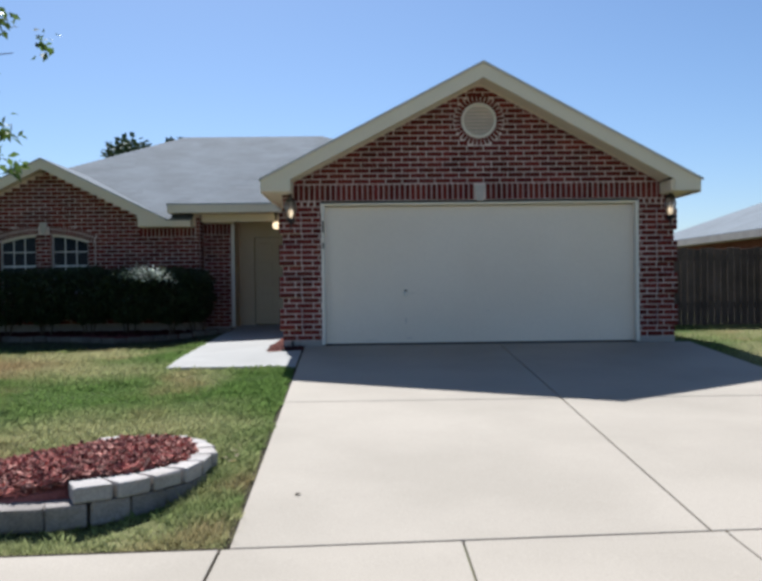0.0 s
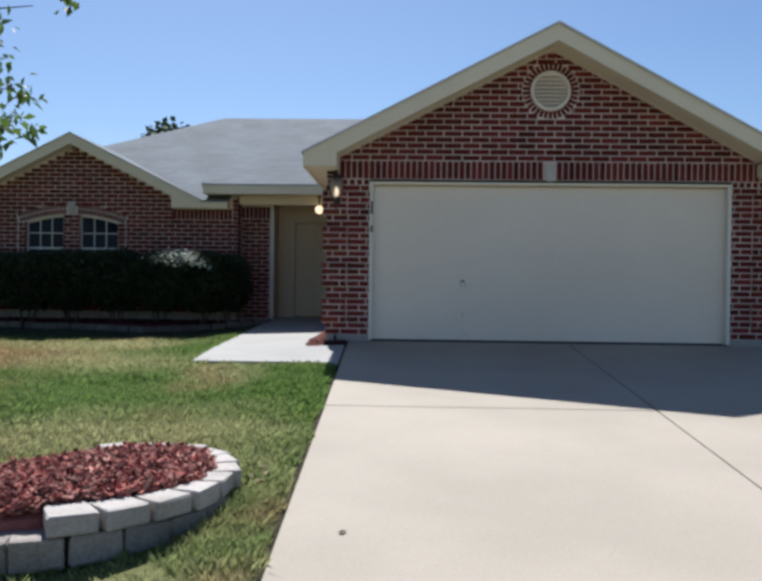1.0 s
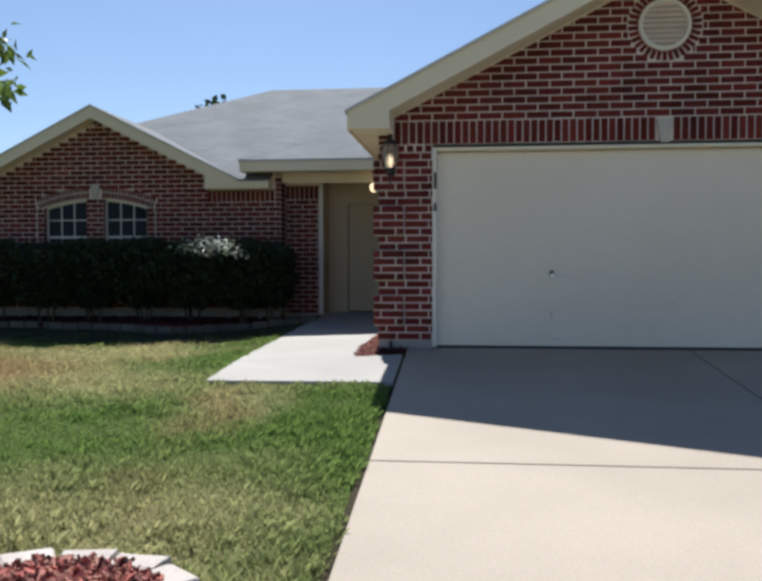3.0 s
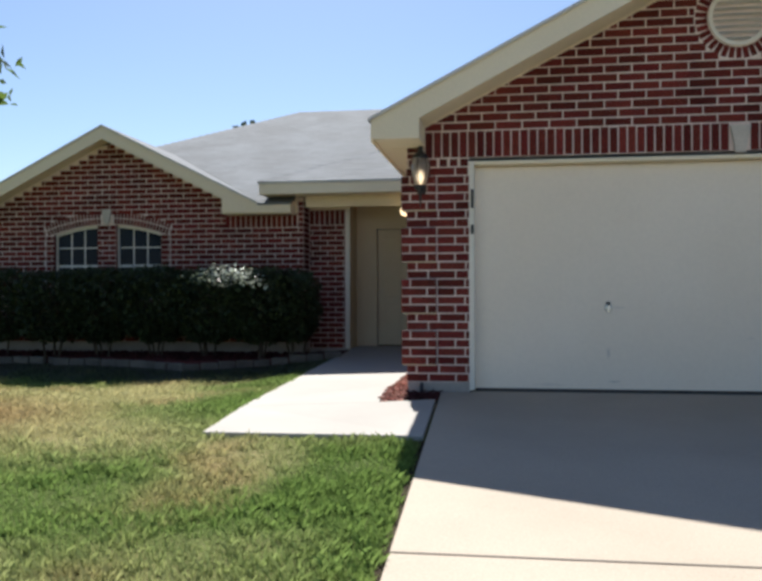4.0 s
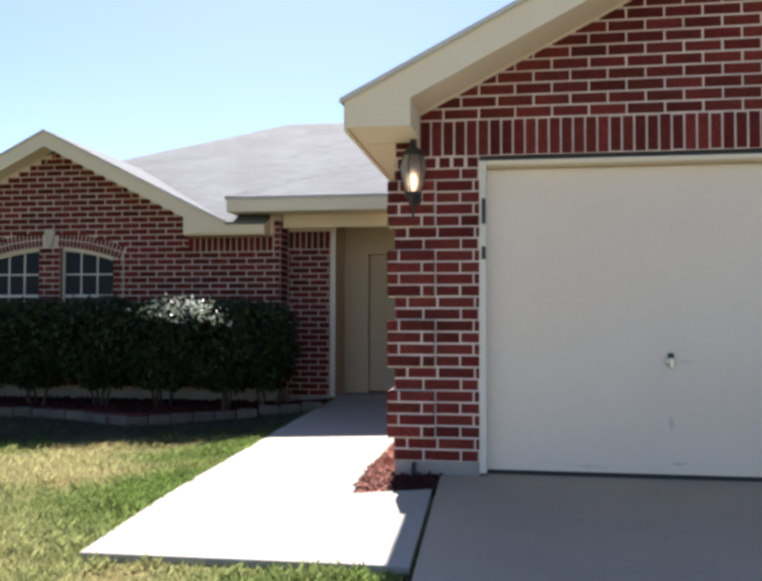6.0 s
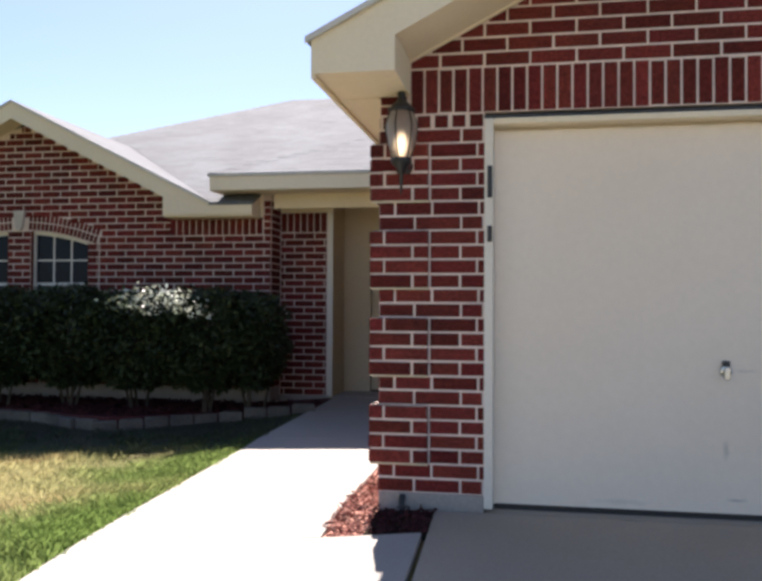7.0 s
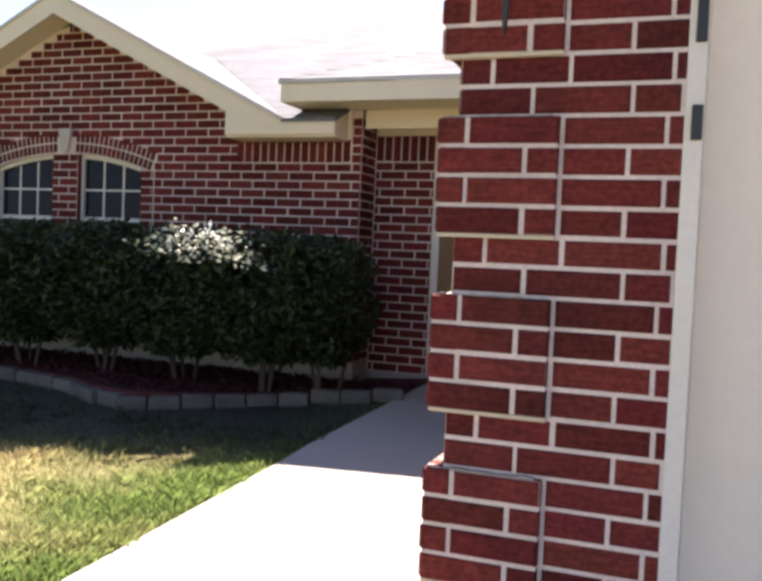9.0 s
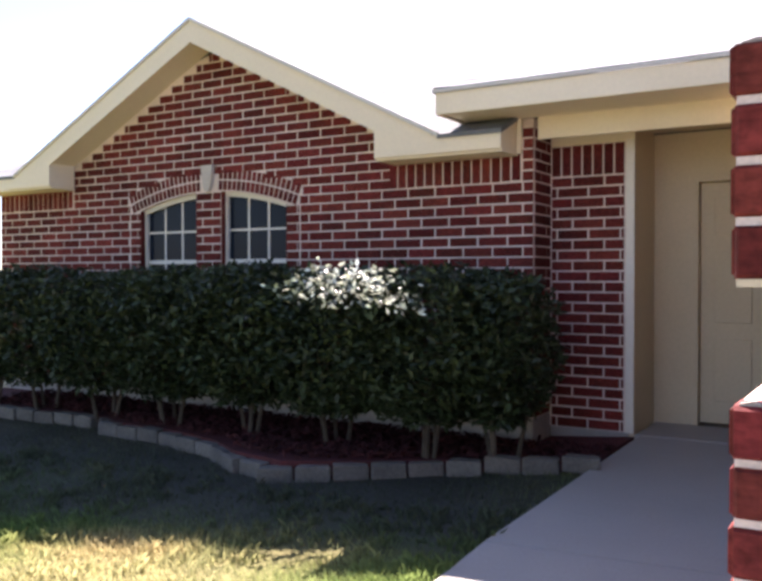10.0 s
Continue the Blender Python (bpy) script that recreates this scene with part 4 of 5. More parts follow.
def hedge_shrub(cx, cy, half_x, half_y, z0, z1, seed, leaves=5200):
    rng = np.random.default_rng(seed)
    th = holder("hedge_shrub", "clipped dark green evergreen shrub in a hedge row by brick wall", "shrub", "hedge shrubs under the windows")
    places = []
    while len(places) < leaves:
        u, v, w = rng.uniform(-1, 1), rng.uniform(-1, 1), rng.uniform(-1, 1)
        r = max(abs(u) ** 3 + abs(v) ** 3 + abs(w) ** 4, 0.001) ** (1 / 3.4)
        edge = 1.0 + 0.16 * noise.noise((u * 2 + seed, v * 2, w * 2))
        if r > edge or (r < 0.72 * edge and rng.random() < 0.85):
            continue
        narrow = 1.0 if w > -0.3 else 1.0 + 0.45 * (w + 0.3)
        places.append((cx + u * half_x * narrow, cy + v * half_y * narrow, (z0 + z1) / 2 + w * (z1 - z0) / 2))
    crown = new("foliage", leaf_mesh("foliage", places, HEDGE_LEAF, 0.07, 0.034, seed))
    crown.parent = th
    for k in range(4):
        a = rng.uniform(0, 6.28)
        bx, by = cx + 0.10 * math.cos(a), cy + 0.08 * math.sin(a)
        topx, topy = cx + 0.32 * math.cos(a + 0.3), cy + 0.2 * math.sin(a + 0.3)
        part("stem", tube(bmesh.new(), [(bx, by, -0.05), (bx * 0.7 + topx * 0.3, by * 0.6 + topy * 0.4, 0.25), (topx, topy, 0.75)], [0.02, 0.015, 0.008], 6), BARK, th)
    return th


for k, cx in enumerate((-8.35, -7.5, -6.65, -5.8, -4.95, -4.1, -3.3)):
    hedge_shrub(cx, 4.11, 0.54, 0.57, 0.20, 1.33 + 0.03 * math.sin(k * 2.1), 30 + k, 8500 if k > 2 else 6000)
hedge_shrub(-2.78, 4.2, 0.34, 0.5, 0.22, 1.28, 41, 5200)

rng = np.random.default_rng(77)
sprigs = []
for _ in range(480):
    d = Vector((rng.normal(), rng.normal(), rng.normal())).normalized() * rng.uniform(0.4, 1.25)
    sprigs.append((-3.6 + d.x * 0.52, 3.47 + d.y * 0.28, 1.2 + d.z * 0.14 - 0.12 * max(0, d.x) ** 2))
glare = new("new_growth", leaf_mesh("new_growth", sprigs, GLARE_LEAF, 0.052, 0.028, 78))
glare.parent = next(o for o in bpy.data.objects if o.name == "hedge_shrub.006")
glare["kind"] = "stuff"
glare["label"] = "loose top leaves with sun glare painted pale"

# ---- tree at the lawn ----
def lawn_tree(x, y, seed):
    """A broad tree: a leaning trunk, limbs that fork into twigs, leaves hanging in bunches."""
    rng = np.random.default_rng(seed)
    th = holder("tree", "broadleaf tree with drooping green leaves on the lawn", "tree")
    z = lawn_z(x, y)
    smooth(part("trunk", tube(bmesh.new(), [(x, y, z - 0.1), (x + 0.03, y, z + 0.15), (x - 0.04, y + 0.06, z + 1.3), (x + 0.05, y, z + 3.2), (x, y + 0.05, z + 5.2), (x + 0.04, y, z + 6.8)], [0.24, 0.17, 0.14, 0.10, 0.06, 0.015], 12), BARK, th))
    places = []
    for k in range(54):
        h = 2.75 + 4.2 * (k + rng.uniform(0, 1)) / 54
        a = 2.4 * k + rng.uniform(-0.4, 0.4)
        reach = rng.uniform(1.5, 2.75) * math.sqrt(max(0.15, 1 - ((h - 4.0) / 3.6) ** 2))
        s = Vector((x, y, z + h * 0.78))
        e = Vector((x + reach * math.cos(a), y + reach * math.sin(a), z + h + rng.uniform(0.0, 0.5)))
        m = (s + e) / 2 + Vector((0, 0, 0.25))
        part("limb", tube(bmesh.new(), [s, m, e], [0.034, 0.02, 0.006], 6), BARK, th)
        for j in range(17):
            f = rng.uniform(0.35, 1.0)
            hub = s.lerp(e, f) + Vector((rng.normal() * 0.22, rng.normal() * 0.22, rng.normal() * 0.2 + 0.05))
            for _ in range(19):
                places.append(hub + Vector((rng.normal() * 0.1, rng.normal() * 0.1, rng.normal() * 0.11 - 0.05)))
    crown = new("crown", leaf_mesh("crown", places, LEAF, 0.15, 0.085, seed, droop=0.7, up=0.1))
    crown.parent = th
    return th


# Only the crown's edge is in view; its added unseen bulk shades the wing.
lawn_tree(-6.85, -1.95, 4)


def far_tree(x, y, h, spread, seed, n=2600):
    rng = np.random.default_rng(seed)
    th = holder("tree", "distant full-crowned green tree behind the houses", "tree", "distant trees")
    part("trunk", tube(bmesh.new(), [(x, y, -0.2), (x + 0.1, y, h * 0.4), (x, y, h * 0.75)], [0.3, 0.22, 0.08], 8), BARK, th)
    places = []
    lumps = [(x + rng.uniform(-1, 1) * spread * 0.7, y + rng.uniform(-1, 1) * spread * 0.7, h * rng.uniform(0.55, 0.88), spread * rng.uniform(0.3, 0.5)) for _ in range(16)]
    for lx, ly, lz, r in lumps:
        for _ in range(n // 16):
            d = Vector((rng.normal(), rng.normal(), rng.normal() * 0.8)).normalized() * r * rng.uniform(0.55, 1.05)
            places.append((lx + d.x, ly + d.y, min(h, lz + d.z)))
    crown = new("crown", leaf_mesh("crown", places, FAR_LEAF, 0.34, 0.2, seed))
    crown.parent = th


far_tree(-7.45, 23.0, 7.3, 2.3, 11, 10000)

# ---- grass ----
def grass(name, regions, count, seed, height):
    rng = np.random.default_rng(seed)
    verts, faces = [], []
    area = [(x1 - x0) * (y1 - y0) for x0, x1, y0, y1 in regions]
    for (x0, x1, y0, y1), share in zip(regions, np.array(area) / sum(area)):
        for _ in range(int(count * share)):
            x, y = rng.uniform(x0, x1), rng.uniform(y0, y1)
            if not on_lawn(x, y):
                continue
            thin = noise.noise((x * 0.9, y * 0.9, 7.0))
            if thin < -0.3 and rng.random() < 0.2:
                continue
            if y > 2.3 + 0.3 * thin and rng.random() < 0.75:      # turf thinned along the bed so its shade reads darker
                continue
            h = height * rng.uniform(0.5, 1.25) * (1.0 + 0.5 * noise.noise((x * 1.7, y * 1.7, 1.0)))
            a, lean = rng.uniform(0, 6.28), rng.uniform(0.2, 1.6)
            w = rng.uniform(0.003, 0.006)
            z = lawn_z(x, y)
            dx, dy = math.cos(a), math.sin(a)
            b = len(verts)
            verts += [(x - dy * w, y + dx * w, z - 0.005), (x + dy * w, y - dx * w, z - 0.005), (x + dx * h * lean, y + dy * h * lean, z + h)]
            faces.append((b, b + 1, b + 2))
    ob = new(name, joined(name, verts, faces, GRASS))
    return tagged(ob, "patchy lawn grass, green with straw-coloured areas", "grass", kind="stuff")


def tufts(name, regions, count, seed, height):
    """Coarser bunches that stand out of the turf."""
    rng = np.random.default_rng(seed)
    verts, faces = [], []
    for (x0, x1, y0, y1), share in regions:
        for _ in range(int(count * share)):
            cx, cy = rng.uniform(x0, x1), rng.uniform(y0, y1)
            if not on_lawn(cx, cy) or noise.noise((cx * 1.3, cy * 1.3, 3.0)) < rng.uniform(-0.5, 0.25):
                continue
            size = rng.uniform(0.6, 1.3)
            for _ in range(int(rng.integers(9, 20))):
                x, y = cx + rng.normal() * 0.03 * size, cy + rng.normal() * 0.03 * size
                if not on_lawn(x, y):
                    continue
                a, h, lean, w = rng.uniform(0, 6.28), height * size * rng.uniform(0.5, 1.2), rng.uniform(0.2, 1.1), rng.uniform(0.004, 0.008)
                dx, dy, z, b = math.cos(a), math.sin(a), lawn_z(x, y), len(verts)
                verts += [(x - dy * w, y + dx * w, z - 0.005), (x + dy * w, y - dx * w, z - 0.005), (x + dx * h * lean * 0.4 + dy * w * 0.7, y + dy * h * lean * 0.4 - dx * w * 0.7, z + h * 0.65), (x + dx * h * lean, y + dy * h * lean, z + h)]
                faces += [(b, b + 1, b + 2), (b, b + 2, b + 3)]
    ob = new(name, joined(name, verts, faces, GRASS))
    return tagged(ob, "coarser tufts standing out of the patchy lawn", "grass", kind="stuff")


def on_lawn(x, y):
    left = np.interp(y, [-1.87, -0.55, 2.6, 5.2], [-1.99, -2.09, -2.20, -2.11])
    if y > -1.88 and x > left and x < 5.8:
        return False
    if drive_edge(y) - 0.026 < x < D1 + 0.02 or walk_edge(x) - 1.5 < y < walk_edge(x) + 0.05:
        return False
    if x < -2.2 and y > np.interp(-x, [-p[0] for p in EDGE], [p[1] for p in EDGE]):
        return False
    return not in_loop(x, y, ring) if -3.2 < x < -0.4 and y < -5.7 else True


grass("grass", [(-7.5, -0.08, -8.27, 4.2)], 380000, 21, 0.036)
grass("tall_grass", [(-4.6, -3.4, 1.8, 2.2), (-0.6, -0.12, -8.2, -6.2)], 2000, 23, 0.08)
tufts("grass_tufts", [((-6.5, -0.08, -8.2, 3.2), 1.0), ((-2.7, -2.05, -1.9, 2.3), 0.16), ((-1.0, -0.1, -8.2, -1.9), 0.14)], 7000, 25, 0.058)
grass("far_grass", [(-14, -7.5, -8.25, 4.0), (5.75, 12.0, -4, 9.0)], 40000, 22, 0.07)


def fallen_leaf(x, y, z, turn, size, mat):
    bm = bmesh.new()
    pts = [(-1, 0, 0.0), (-0.4, 0.42, 0.25), (0.3, 0.36, 0.3), (1, 0.05, 0.12), (0.3, -0.4, 0.22), (-0.4, -0.45, 0.3)]
    vs = [bm.verts.new((a * size, b * size, c * size)) for a, b, c in pts]
    mid = bm.verts.new((0, 0, 0.04 * size))
    for a, b in zip(vs, vs[1:] + vs[:1]):
        bm.faces.new((a, b, mid))
    bmesh.ops.solidify(bm, geom=bm.faces[:], thickness=0.002)
    ob = tagged(part("fallen_leaf", bm, mat), "small curled dry brown leaf lying on the ground", "leaf", "fallen leaves")
    ob.matrix_basis = pose(x, y, z, 0, 0, turn)


DRY_LEAF = material("dry_leaf", (0.55, 0.46, 0.30), 0.8, 0.2, 60, 5, 0.2)
fallen_leaf(0.21, -7.35, gz(0, -7.35) + 0.004, 40, 0.03, BARK)
for x, y, a in ((-0.42, -6.2, 10), (-0.36, -6.32, 80), (-0.47, -6.4, 150), (-0.38, -6.5, 200)):
    fallen_leaf(x, y, lawn_z(x, y) + 0.04, a, 0.05, DRY_LEAF)

# ---- lamps ----
def wall_lantern(x, z, y=0.0):
    th = holder("wall_lantern", "black iron wall lantern with curved clear glass, lit", "wall lamp", "lanterns beside the garage door", at=(x, y, z))
    smooth(part("wall_plate", lathe(bmesh.new(), [(0.066, 0.0), (0.066, 0.01), (0.05, 0.02), (0.028, 0.026)], 24), BLACK, th)).matrix_basis = pose(0.0, 0.0, -0.12, 90, 0, 0)
    smooth(part("arm", tube(bmesh.new(), [(0, -0.02, -0.12), (0, -0.06, -0.15), (0, -0.10, -0.155), (0, -0.125, -0.13)], [0.014, 0.014, 0.014, 0.02], 8), BLACK, th))
    smooth(part("base_cup", lathe(bmesh.new(), [(0.004, -0.29), (0.009, -0.24), (0.012, -0.17), (0.03, -0.14), (0.058, -0.115), (0.062, -0.09), (0.05, -0.085)], 16, 0, -0.125), BLACK, th))
    smooth(part("glass", lathe(bmesh.new(), [(0.05, -0.085), (0.07, -0.02), (0.086, 0.06), (0.088, 0.10), (0.066, 0.175), (0.062, 0.175), (0.084, 0.10), (0.082, 0.06), (0.066, -0.02), (0.046, -0.083)], 16, 0, -0.125), CLEAR, th))
    th.children[-1].visible_shadow = False
    for k in range(6):
        a = math.pi / 3 * k + 0.3
        part("rib", tube(bmesh.new(), [(r * math.cos(a), -0.125 + r * math.sin(a), zz) for r, zz in ((0.052, -0.09), (0.072, -0.02), (0.089, 0.06), (0.091, 0.10), (0.067, 0.178))], [0.004] * 5, 6), BLACK, th)
    smooth(part("cap", lathe(bmesh.new(), [(0.074, 0.172), (0.078, 0.185), (0.05, 0.215), (0.028, 0.235), (0.02, 0.26), (0.024, 0.272), (0.008, 0.30), (0.002, 0.33)], 16, 0, -0.125), BLACK, th))
    smooth(part("bulb", lathe(bmesh.new(), [(0.013, -0.085), (0.014, -0.065), (0.03, -0.035), (0.034, -0.01), (0.026, 0.025), (0.012, 0.05), (0.003, 0.058)], 14, 0, -0.125), BULB, th))


wall_lantern(-0.455, 2.05)
wall_lantern(5.42, 2.04)
th = holder("porch_lamp", "small lit glass porch lamp under the eave", "porch lamp", at=(-1.2, 4.8, 2.47))
part("canopy", lathe(bmesh.new(), [(0.05, -0.0), (0.055, -0.02), (0.02, -0.035), (0.012, -0.17), (0.04, -0.19)], 16), BLACK, th)
smooth(part("globe", lathe(bmesh.new(), [(0.03, -0.19), (0.07, -0.22), (0.082, -0.27), (0.06, -0.33), (0.01, -0.35)], 16), BULB, th))

# ---- next door ----
neighbour = holder("neighbour_house", "brick house next door with grey hip roof, in shade", "house")
NX, NY0, NY1, NE = 10.2, 1.0, 14.6, 2.06
part("wall", boxed(NX, NX + 11, NY0, NY1, -0.2, NE - 0.02), FAR_BRICK, neighbour)
roof_n = part("roof", bmesh.new(), SHINGLE, neighbour)
ridge = [(NX + 4.9, NY0 + 5.2, NE + 2.1), (NX + 4.9, NY1 - 4.7, NE + 2.1)]
c = [(NX - 0.45, NY0 - 0.45, NE), (NX + 10.3, NY0 - 0.45, NE), (NX + 10.3, NY1 + 0.45, NE), (NX - 0.45, NY1 + 0.45, NE)]
for pts in ([c[3], c[0], ridge[0], ridge[1]], [c[0], c[1], ridge[0]], [c[1], c[2], ridge[1], ridge[0]], [c[2], c[3], ridge[1]]):
    roof_piece("roof_plane", [Vector(p) + Vector((0, 0, 0.05)) for p in pts], roof_n)
# Footing grey paints these eave boards as lying in shade.
part("fascia", boxed(NX - 0.47, NX - 0.44, NY0 - 0.45, NY1 + 0.45, NE - 0.14, NE + 0.03), FOOTING, neighbour)
part("soffit", boxed(NX - 0.44, NX - 0.005, NY0 - 0.45, NY1 + 0.45, NE - 0.14, NE - 0.12), FOOTING, neighbour)
part("roof_vent", lathe(bmesh.new(), [(0.06, 0), (0.06, 0.35), (0.09, 0.36), (0.09, 0.42), (0.02, 0.45)], 12), METAL, neighbour).location = (NX + 1.5, 7.6, NE + 0.72)
fence = holder("fence", "dark weathered wooden board fence between the houses", "fence")
for k in range(32):
    part("board", boxed(5.62 + 0.142 * k, 5.755 + 0.142 * k, 4.6, 4.62, -0.1, 1.6 + 0.02 * math.sin(k * 1.7), bevel=0.003), WOOD, fence)
for z in (0.4, 1.4):
    part("rail", boxed(5.6, 10.18, 4.621, 4.66, z, z + 0.09), WOOD, fence)


# ---- bricks ----
def brick_mesh():
    """A unit brick, its face at y = 0 with worn edges; it is scaled to each brick's size."""
    cx, cz, cy = 0.028, 0.075, 0.12
    vs = [(sx * 0.5, 1.0, sz * 0.5) for sx, sz in ((-1, -1), (1, -1), (1, 1), (-1, 1))]
    vs += [(sx * 0.5, cy, sz * 0.5) for sx, sz in ((-1, -1), (1, -1), (1, 1), (-1, 1))]
    vs += [(sx * (0.5 - cx), 0.0, sz * (0.5 - cz)) for sx, sz in ((-1, -1), (1, -1), (1, 1), (-1, 1))]
    fs = [(8, 9, 10, 11)]
    for i in range(4):
        j = (i + 1) % 4
        fs += [(4 + i, 4 + j, 8 + j, 8 + i), (i, j, 4 + j, 4 + i)]
    return vs, fs


BV, BF = brick_mesh()
ONE = joined("brick", BV, BF, BRICK)


def lay(wall, rows, near, frame_m=None, seed=1, limit=300):
    """Lay bricks on a wall. rows: (x, z, width, height, depth, proud, lean) in the wall's plane; near: how close the camera passes a brick; the nearest are objects of their own."""
    rng = random.Random(seed)
    frame_m = frame_m or Matrix()
    rows = sorted(rows, key=near)
    verts, faces = [], []
    for k, (x, z, w, h, d, proud, lean) in enumerate(rows):
        jig = rng.uniform(-0.002, 0.002)
        m = frame_m @ Matrix.Translation((x, -proud + jig, z)) @ Euler((0, lean, 0)).to_matrix().to_4x4() @ Matrix.Diagonal((w, d, h, 1))
        if k < limit:
            b = new("brick", ONE)
            b.parent = wall
            b.matrix_basis = m
        else:
            base = len(verts)
            verts += [m @ Vector(v) for v in BV]
            faces += [tuple(base + i for i in q) for q in BF]
    if verts:
        ob = new("brickwork", joined("brickwork", verts, faces, BRICK))
        ob.parent = wall
        ob["kind"] = "stuff"


def course(x0, x1, zmid, k, proud=0.0, phase=0.0, h=COURSE):
    """One course of running bond between x0 and x1."""
    out = []
    start = math.floor((x0 - phase) / PITCH) * PITCH + phase + (PITCH / 2 if k % 2 else 0) - PITCH
    x = start
    while x < x1:
        a, b = max(x, x0), min(x + PITCH, x1)
        if b - a > 0.022:
            out.append(((a + b) / 2, zmid, b - a - JOINT, h - JOINT, 0.04 + proud, proud, 0.0))
        x += PITCH
    return out


def soldiers(x0, x1, z0, height, proud=0.0):
    n = max(1, round((x1 - x0) / COURSE))
    s = (x1 - x0) / n
    return [(x0 + s * (i + 0.5), z0 + height / 2, s - JOINT, height - JOINT, 0.04, proud, 0.0) for i in range(n)]


rows = []
for k in range(26):
    z = BASE + COURSE * (k + 0.5)
    proud = 2 <= k < 24 and (k - 2) % 6 < 4
    for side in (0, 1):
        edge, seam, jamb = G0, -0.31, -0.004
        got = []
        if proud:
            cut = -0.405 if k % 2 == 0 else -0.57
            for a, b in ((-0.655, cut), (cut, seam)):
                got.append(((a + b) / 2, z, b - a - JOINT, COURSE - JOINT + (0.003 if (k - 2) % 6 in (0, 3) else 0), 0.08, 0.026, 0.0))
            last = -0.135 if k % 2 == 0 else -0.04
            got += [((a + b) / 2, z, b - a - JOINT, COURSE - JOINT, 0.04, 0.0, 0.0) for a, b in ((seam, last), (last, jamb + 0.01))]
        elif k == 25:
            got += [(-0.605 + 0.06 + 0.1 * i, z, 0.075, COURSE - JOINT, 0.04, 0.0, 0.0) for i in range(6)]
        else:
            cuts = (edge, -0.395, -0.13, jamb) if k % 2 == 0 else (edge, -0.51, -0.295, -0.03, jamb + 0.01)
            got += [((a + b) / 2, z, b - a - JOINT, COURSE - JOINT, 0.04, 0.0, 0.0) for a, b in zip(cuts, cuts[1:])]
        rows += [(OPEN_W - 0.916 * x if side else x, zz, w * (0.916 if side else 1), h, d, p, l) for x, zz, w, h, d, p, l in got]
for k in range(2, 24, 6):
    z0, z1 = BASE + COURSE * k + 0.006, BASE + COURSE * (k + 4) - 0.006
    part("quoin_core", boxed(-0.647, -0.318, -0.019, 0.345, z0, z1), MORTAR, garage_wall)
    part("quoin_core", boxed(5.26, 5.558, -0.019, 0.345, z0, z1), MORTAR, garage_wall)
    # Tan strip paints the light caught by this mortar line.
    part("bed_joint", boxed(-0.646, -0.314, -0.021, -0.001, z0 - 0.013, z0 - 0.002), TAN, garage_wall, "bed joint under the projecting bricks, its tan painted as light")
    crumb = random.Random(k)
    top = [(-0.642 + 0.018 * i, z1 + crumb.uniform(0.002, 0.009)) for i in range(18)]
    part("ledge_mortar", extrude_xz(bmesh.new(), [(-0.642, z1 - 0.001)] + top + [(-0.336, z1 - 0.001)], -0.016, -0.001), OLD_MORTAR, garage_wall, "crumbly mortar smeared along the ledge")
SOL0 = BASE + 26 * COURSE
rows += soldiers(-0.425, APEX - 0.09, SOL0, 0.262) + soldiers(APEX + 0.09, 5.34, SOL0, 0.262)
rows += [(s, SOL0 + 0.058 * (i + 0.5), 0.15, 0.045, 0.04, 0.0, 0.0) for i in range(2) for s in (-0.52, 5.43)]
for k in range(20):
    z = SOL0 + 0.262 + COURSE * (k + 0.5)
    half = min((4.05 - (z + 0.03)) / 0.512 + 0.05, 2.905)
    if half < 0.06:
        break
    halfr = min((4.05 - (z + 0.03)) / 0.536 + 0.05, 2.86)
    dz = abs(z - VZ)
    hole = math.sqrt(max(0.0, (VR + 0.12) ** 2 - dz * dz))
    if hole > 0.05:
        rows += course(APEX - half, VX - hole, z, k) + course(VX + hole, APEX + halfr, z, k)
    else:
        rows += course(APEX - half, APEX + halfr, z, k)
for i in range(34):
    a = 2 * math.pi * i / 34
    r = VR + 0.062
    rows.append((VX + r * math.sin(a), VZ + r * math.cos(a), 0.049, 0.108, 0.04, 0.0, a))
lay(garage_wall, rows, lambda b: (b[0] + 0.3) ** 2 * 0.6 + (b[1] - 1.3) ** 2, seed=2)

# the garage's side, seen along the path to the door
rows = []
for k in range(26):
    z = BASE + COURSE * (k + 0.5)
    proud = 2 <= k < 24 and (k - 2) % 6 < 4
    if proud:
        cut = 0.11 if k % 2 else 0.25
        rows += [(-(a + b) / 2, z, b - a - JOINT, COURSE - JOINT, 0.08, 0.05, 0.0) for a, b in ((-0.026, cut), (cut, 0.36))]
        rows += course(-5.9, -0.36, z, k)
    else:
        rows += course(-5.9, -0.002, z, k)
lay(garage_side, rows, lambda b: -b[0], Matrix.Translation((G0, 0, 0)) @ pose(0, 0, 0, 0, 0, -90), seed=3, limit=100)

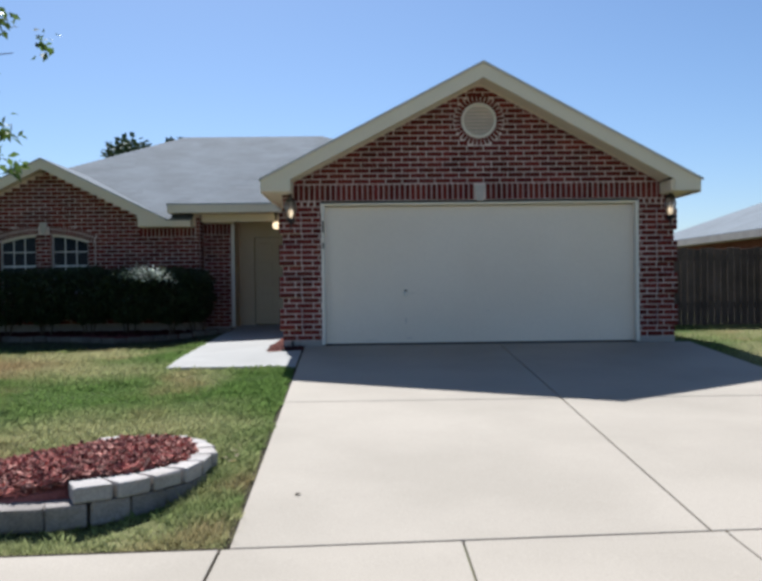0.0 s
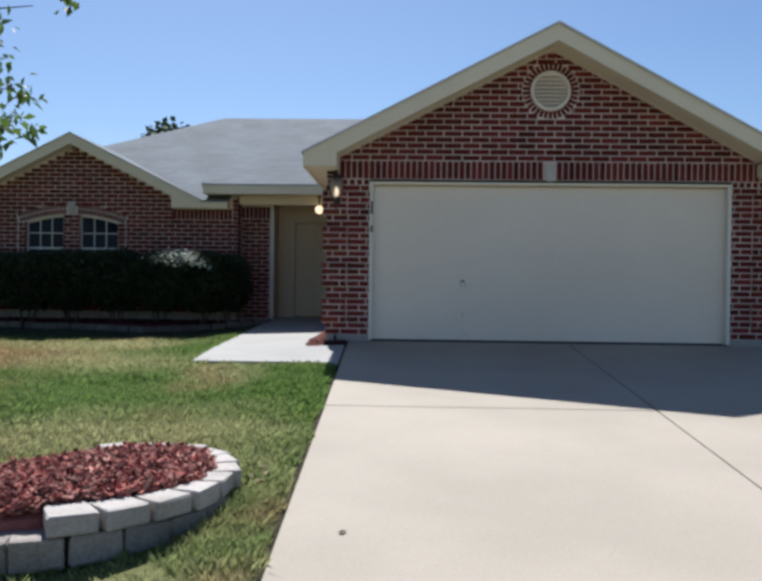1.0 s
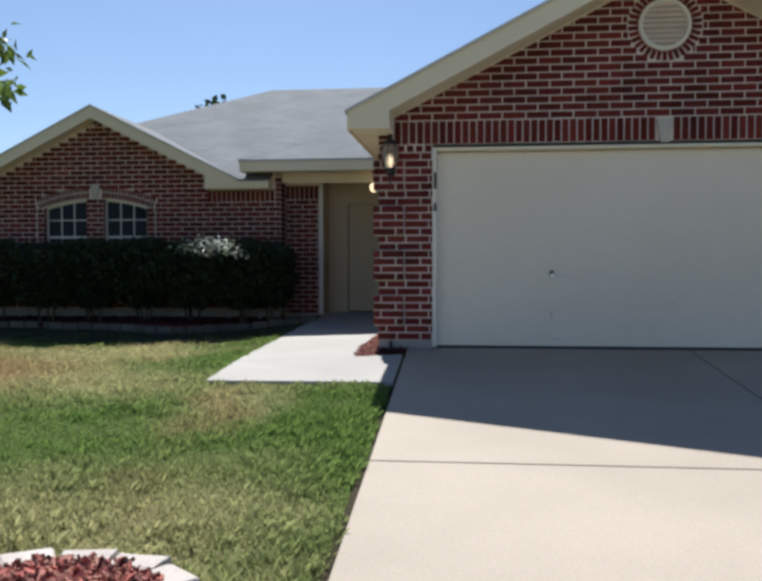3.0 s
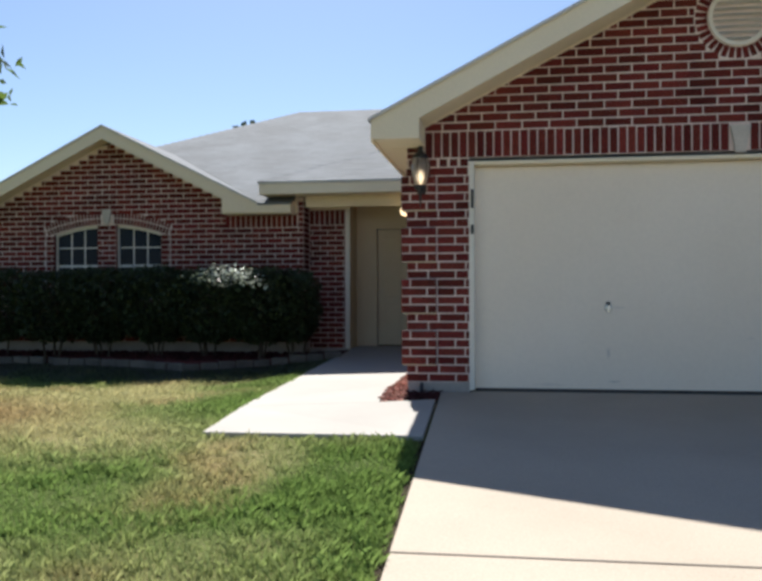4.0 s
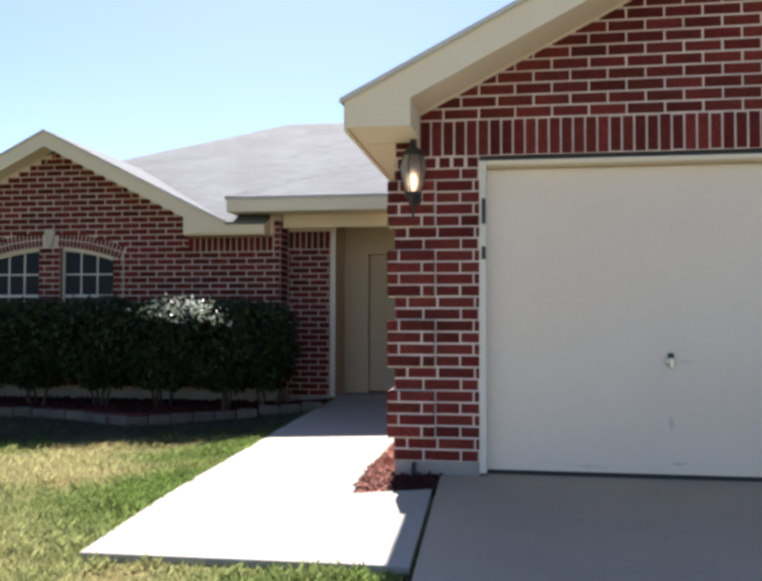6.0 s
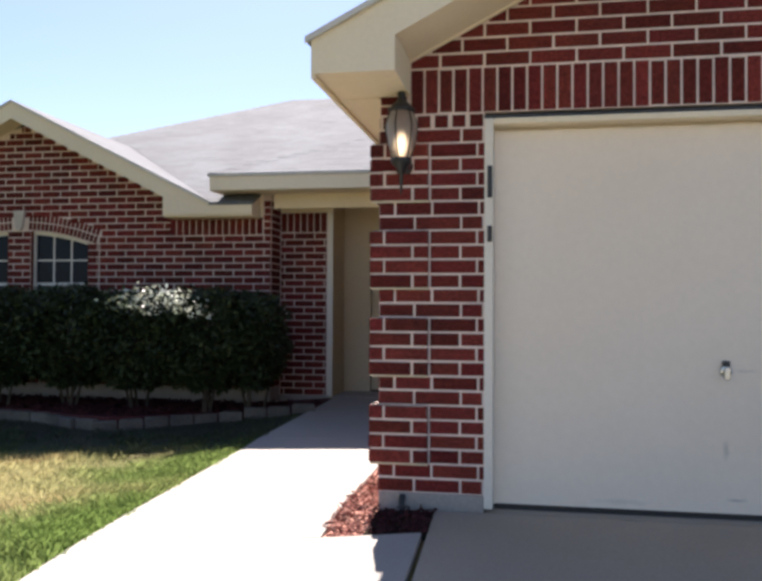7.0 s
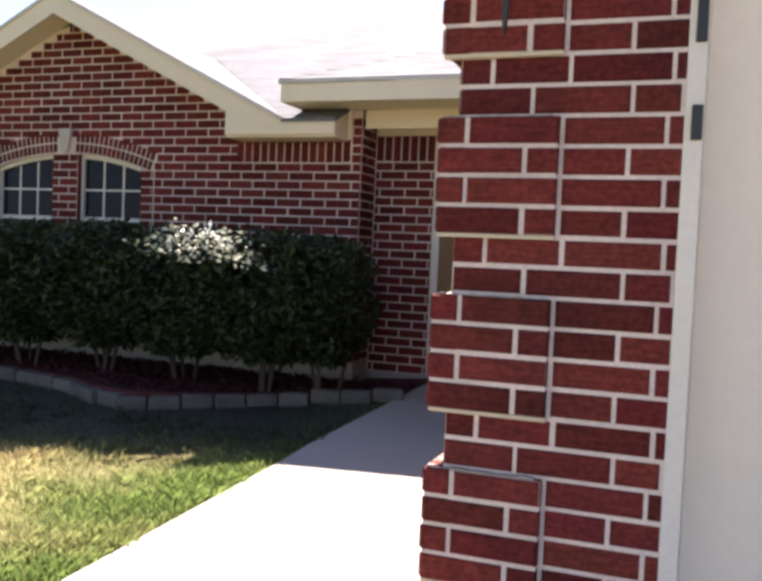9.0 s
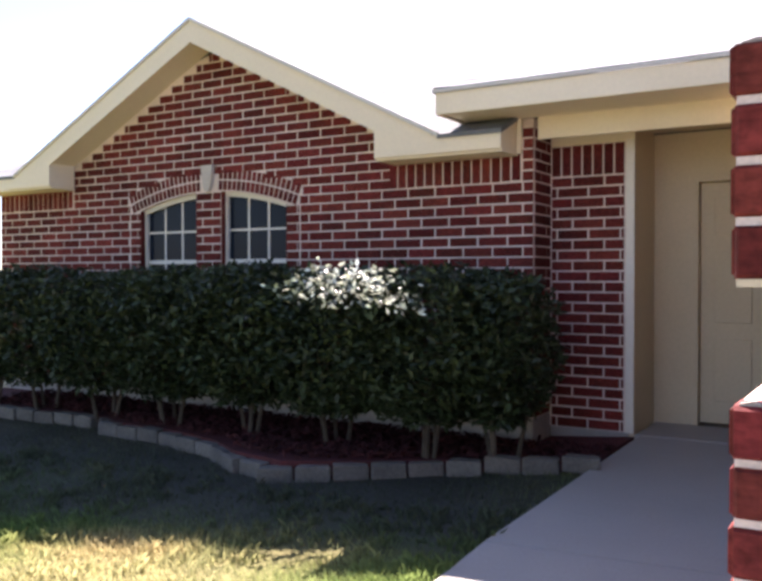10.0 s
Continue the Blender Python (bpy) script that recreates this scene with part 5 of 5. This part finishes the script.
# the wing
rows = []
for k in range(-1, 40):
    z = 0.159 + COURSE * (k + 0.5)
    if k < 0:
        continue
    if k < 22:
        x0, x1 = WING0, WING1
    else:
        half = (3.41 - z - 0.02) / 0.5
        if half < 0.05:
            break
        half = min(half, 2.02)
        x0, x1 = WING_APEX - half, WING_APEX + half
        if z < 2.44:
            rows += course(-2.93, WING1, z, k)
    gaps, start = [], None
    for i in range(-760, -480):
        if z < SILL or z > 2.5:
            break
        xs = i * 0.01
        rad = math.hypot(xs - ARC_X, z - ARC_Z)
        shut = any(a < xs < b and z < arch(xs) for a, b in (W1, W2)) or (ARC_R - 0.01 < rad < ARC_R + 0.195 and abs(xs - ARC_X) < 1.065 * rad / ARC_R - 0.012)
        if shut and start is None:
            start = xs
        if not shut and start is not None:
            gaps.append((start - 0.005, xs - 0.005))
            start = None
    if SILL < z < 1.93:      # straight joints beside the windows
        gaps += [(W1[0] - 0.15, W1[0] - 0.147), (W2[1] + 0.147, W2[1] + 0.15)]
    x = x0
    for a, b in sorted(gaps):
        rows += course(x, a, z, k)
        x = b
    rows += course(x, x1, z, k)
n = 38
for i in range(n):
    ang = (i + 0.5 - n / 2) * 2.12 / n / ARC_R
    for r in (ARC_R + 0.056, ARC_R + 0.16):
        if abs(r * math.sin(ang)) < 0.10:
            continue
        rows.append((ARC_X + r * math.sin(ang), ARC_Z + r * math.cos(ang), 2.16 / n - 0.013, 0.09, 0.04, 0.0, ang))
rows += soldiers(-4.12, -2.935, 1.985, 0.255) + soldiers(WING0, -8.1, 1.985, 0.255)
rows += [(-2.88, 1.985 + COURSE * (i + 0.5), 0.085, COURSE - JOINT, 0.04, 0, 0) for i in range(3)]
lay(wing_wall, rows, lambda b: (b[0] + 4.2) ** 2 + 2 * (b[1] - 1.9) ** 2, Matrix.Translation((0, WING_Y, 0)), seed=4)
rows = []
for k in range(27):
    rows += course(-5.3, -WING_Y - 0.02, 0.159 + COURSE * (k + 0.5), k)
lay(wing_return, rows, lambda b: -b[1], Matrix.Translation((WING1, 0, 0)) @ pose(0, 0, 0, 0, 0, 90) @ Matrix.Diagonal((-1, 1, 1, 1)), seed=5, limit=60)
rows = []
for k in range(24):
    z = 0.05 + COURSE * (k + 0.5)
    rows += course(WING1, -2.24, z, k, 0.0, WING1 + 0.05)
rows += soldiers(WING1, -2.24, 0.05 + 24 * COURSE, 0.25)
lay(recess_wall, rows, lambda b: -b[1], Matrix.Translation((0, 5.3, 0)), seed=6, limit=120)
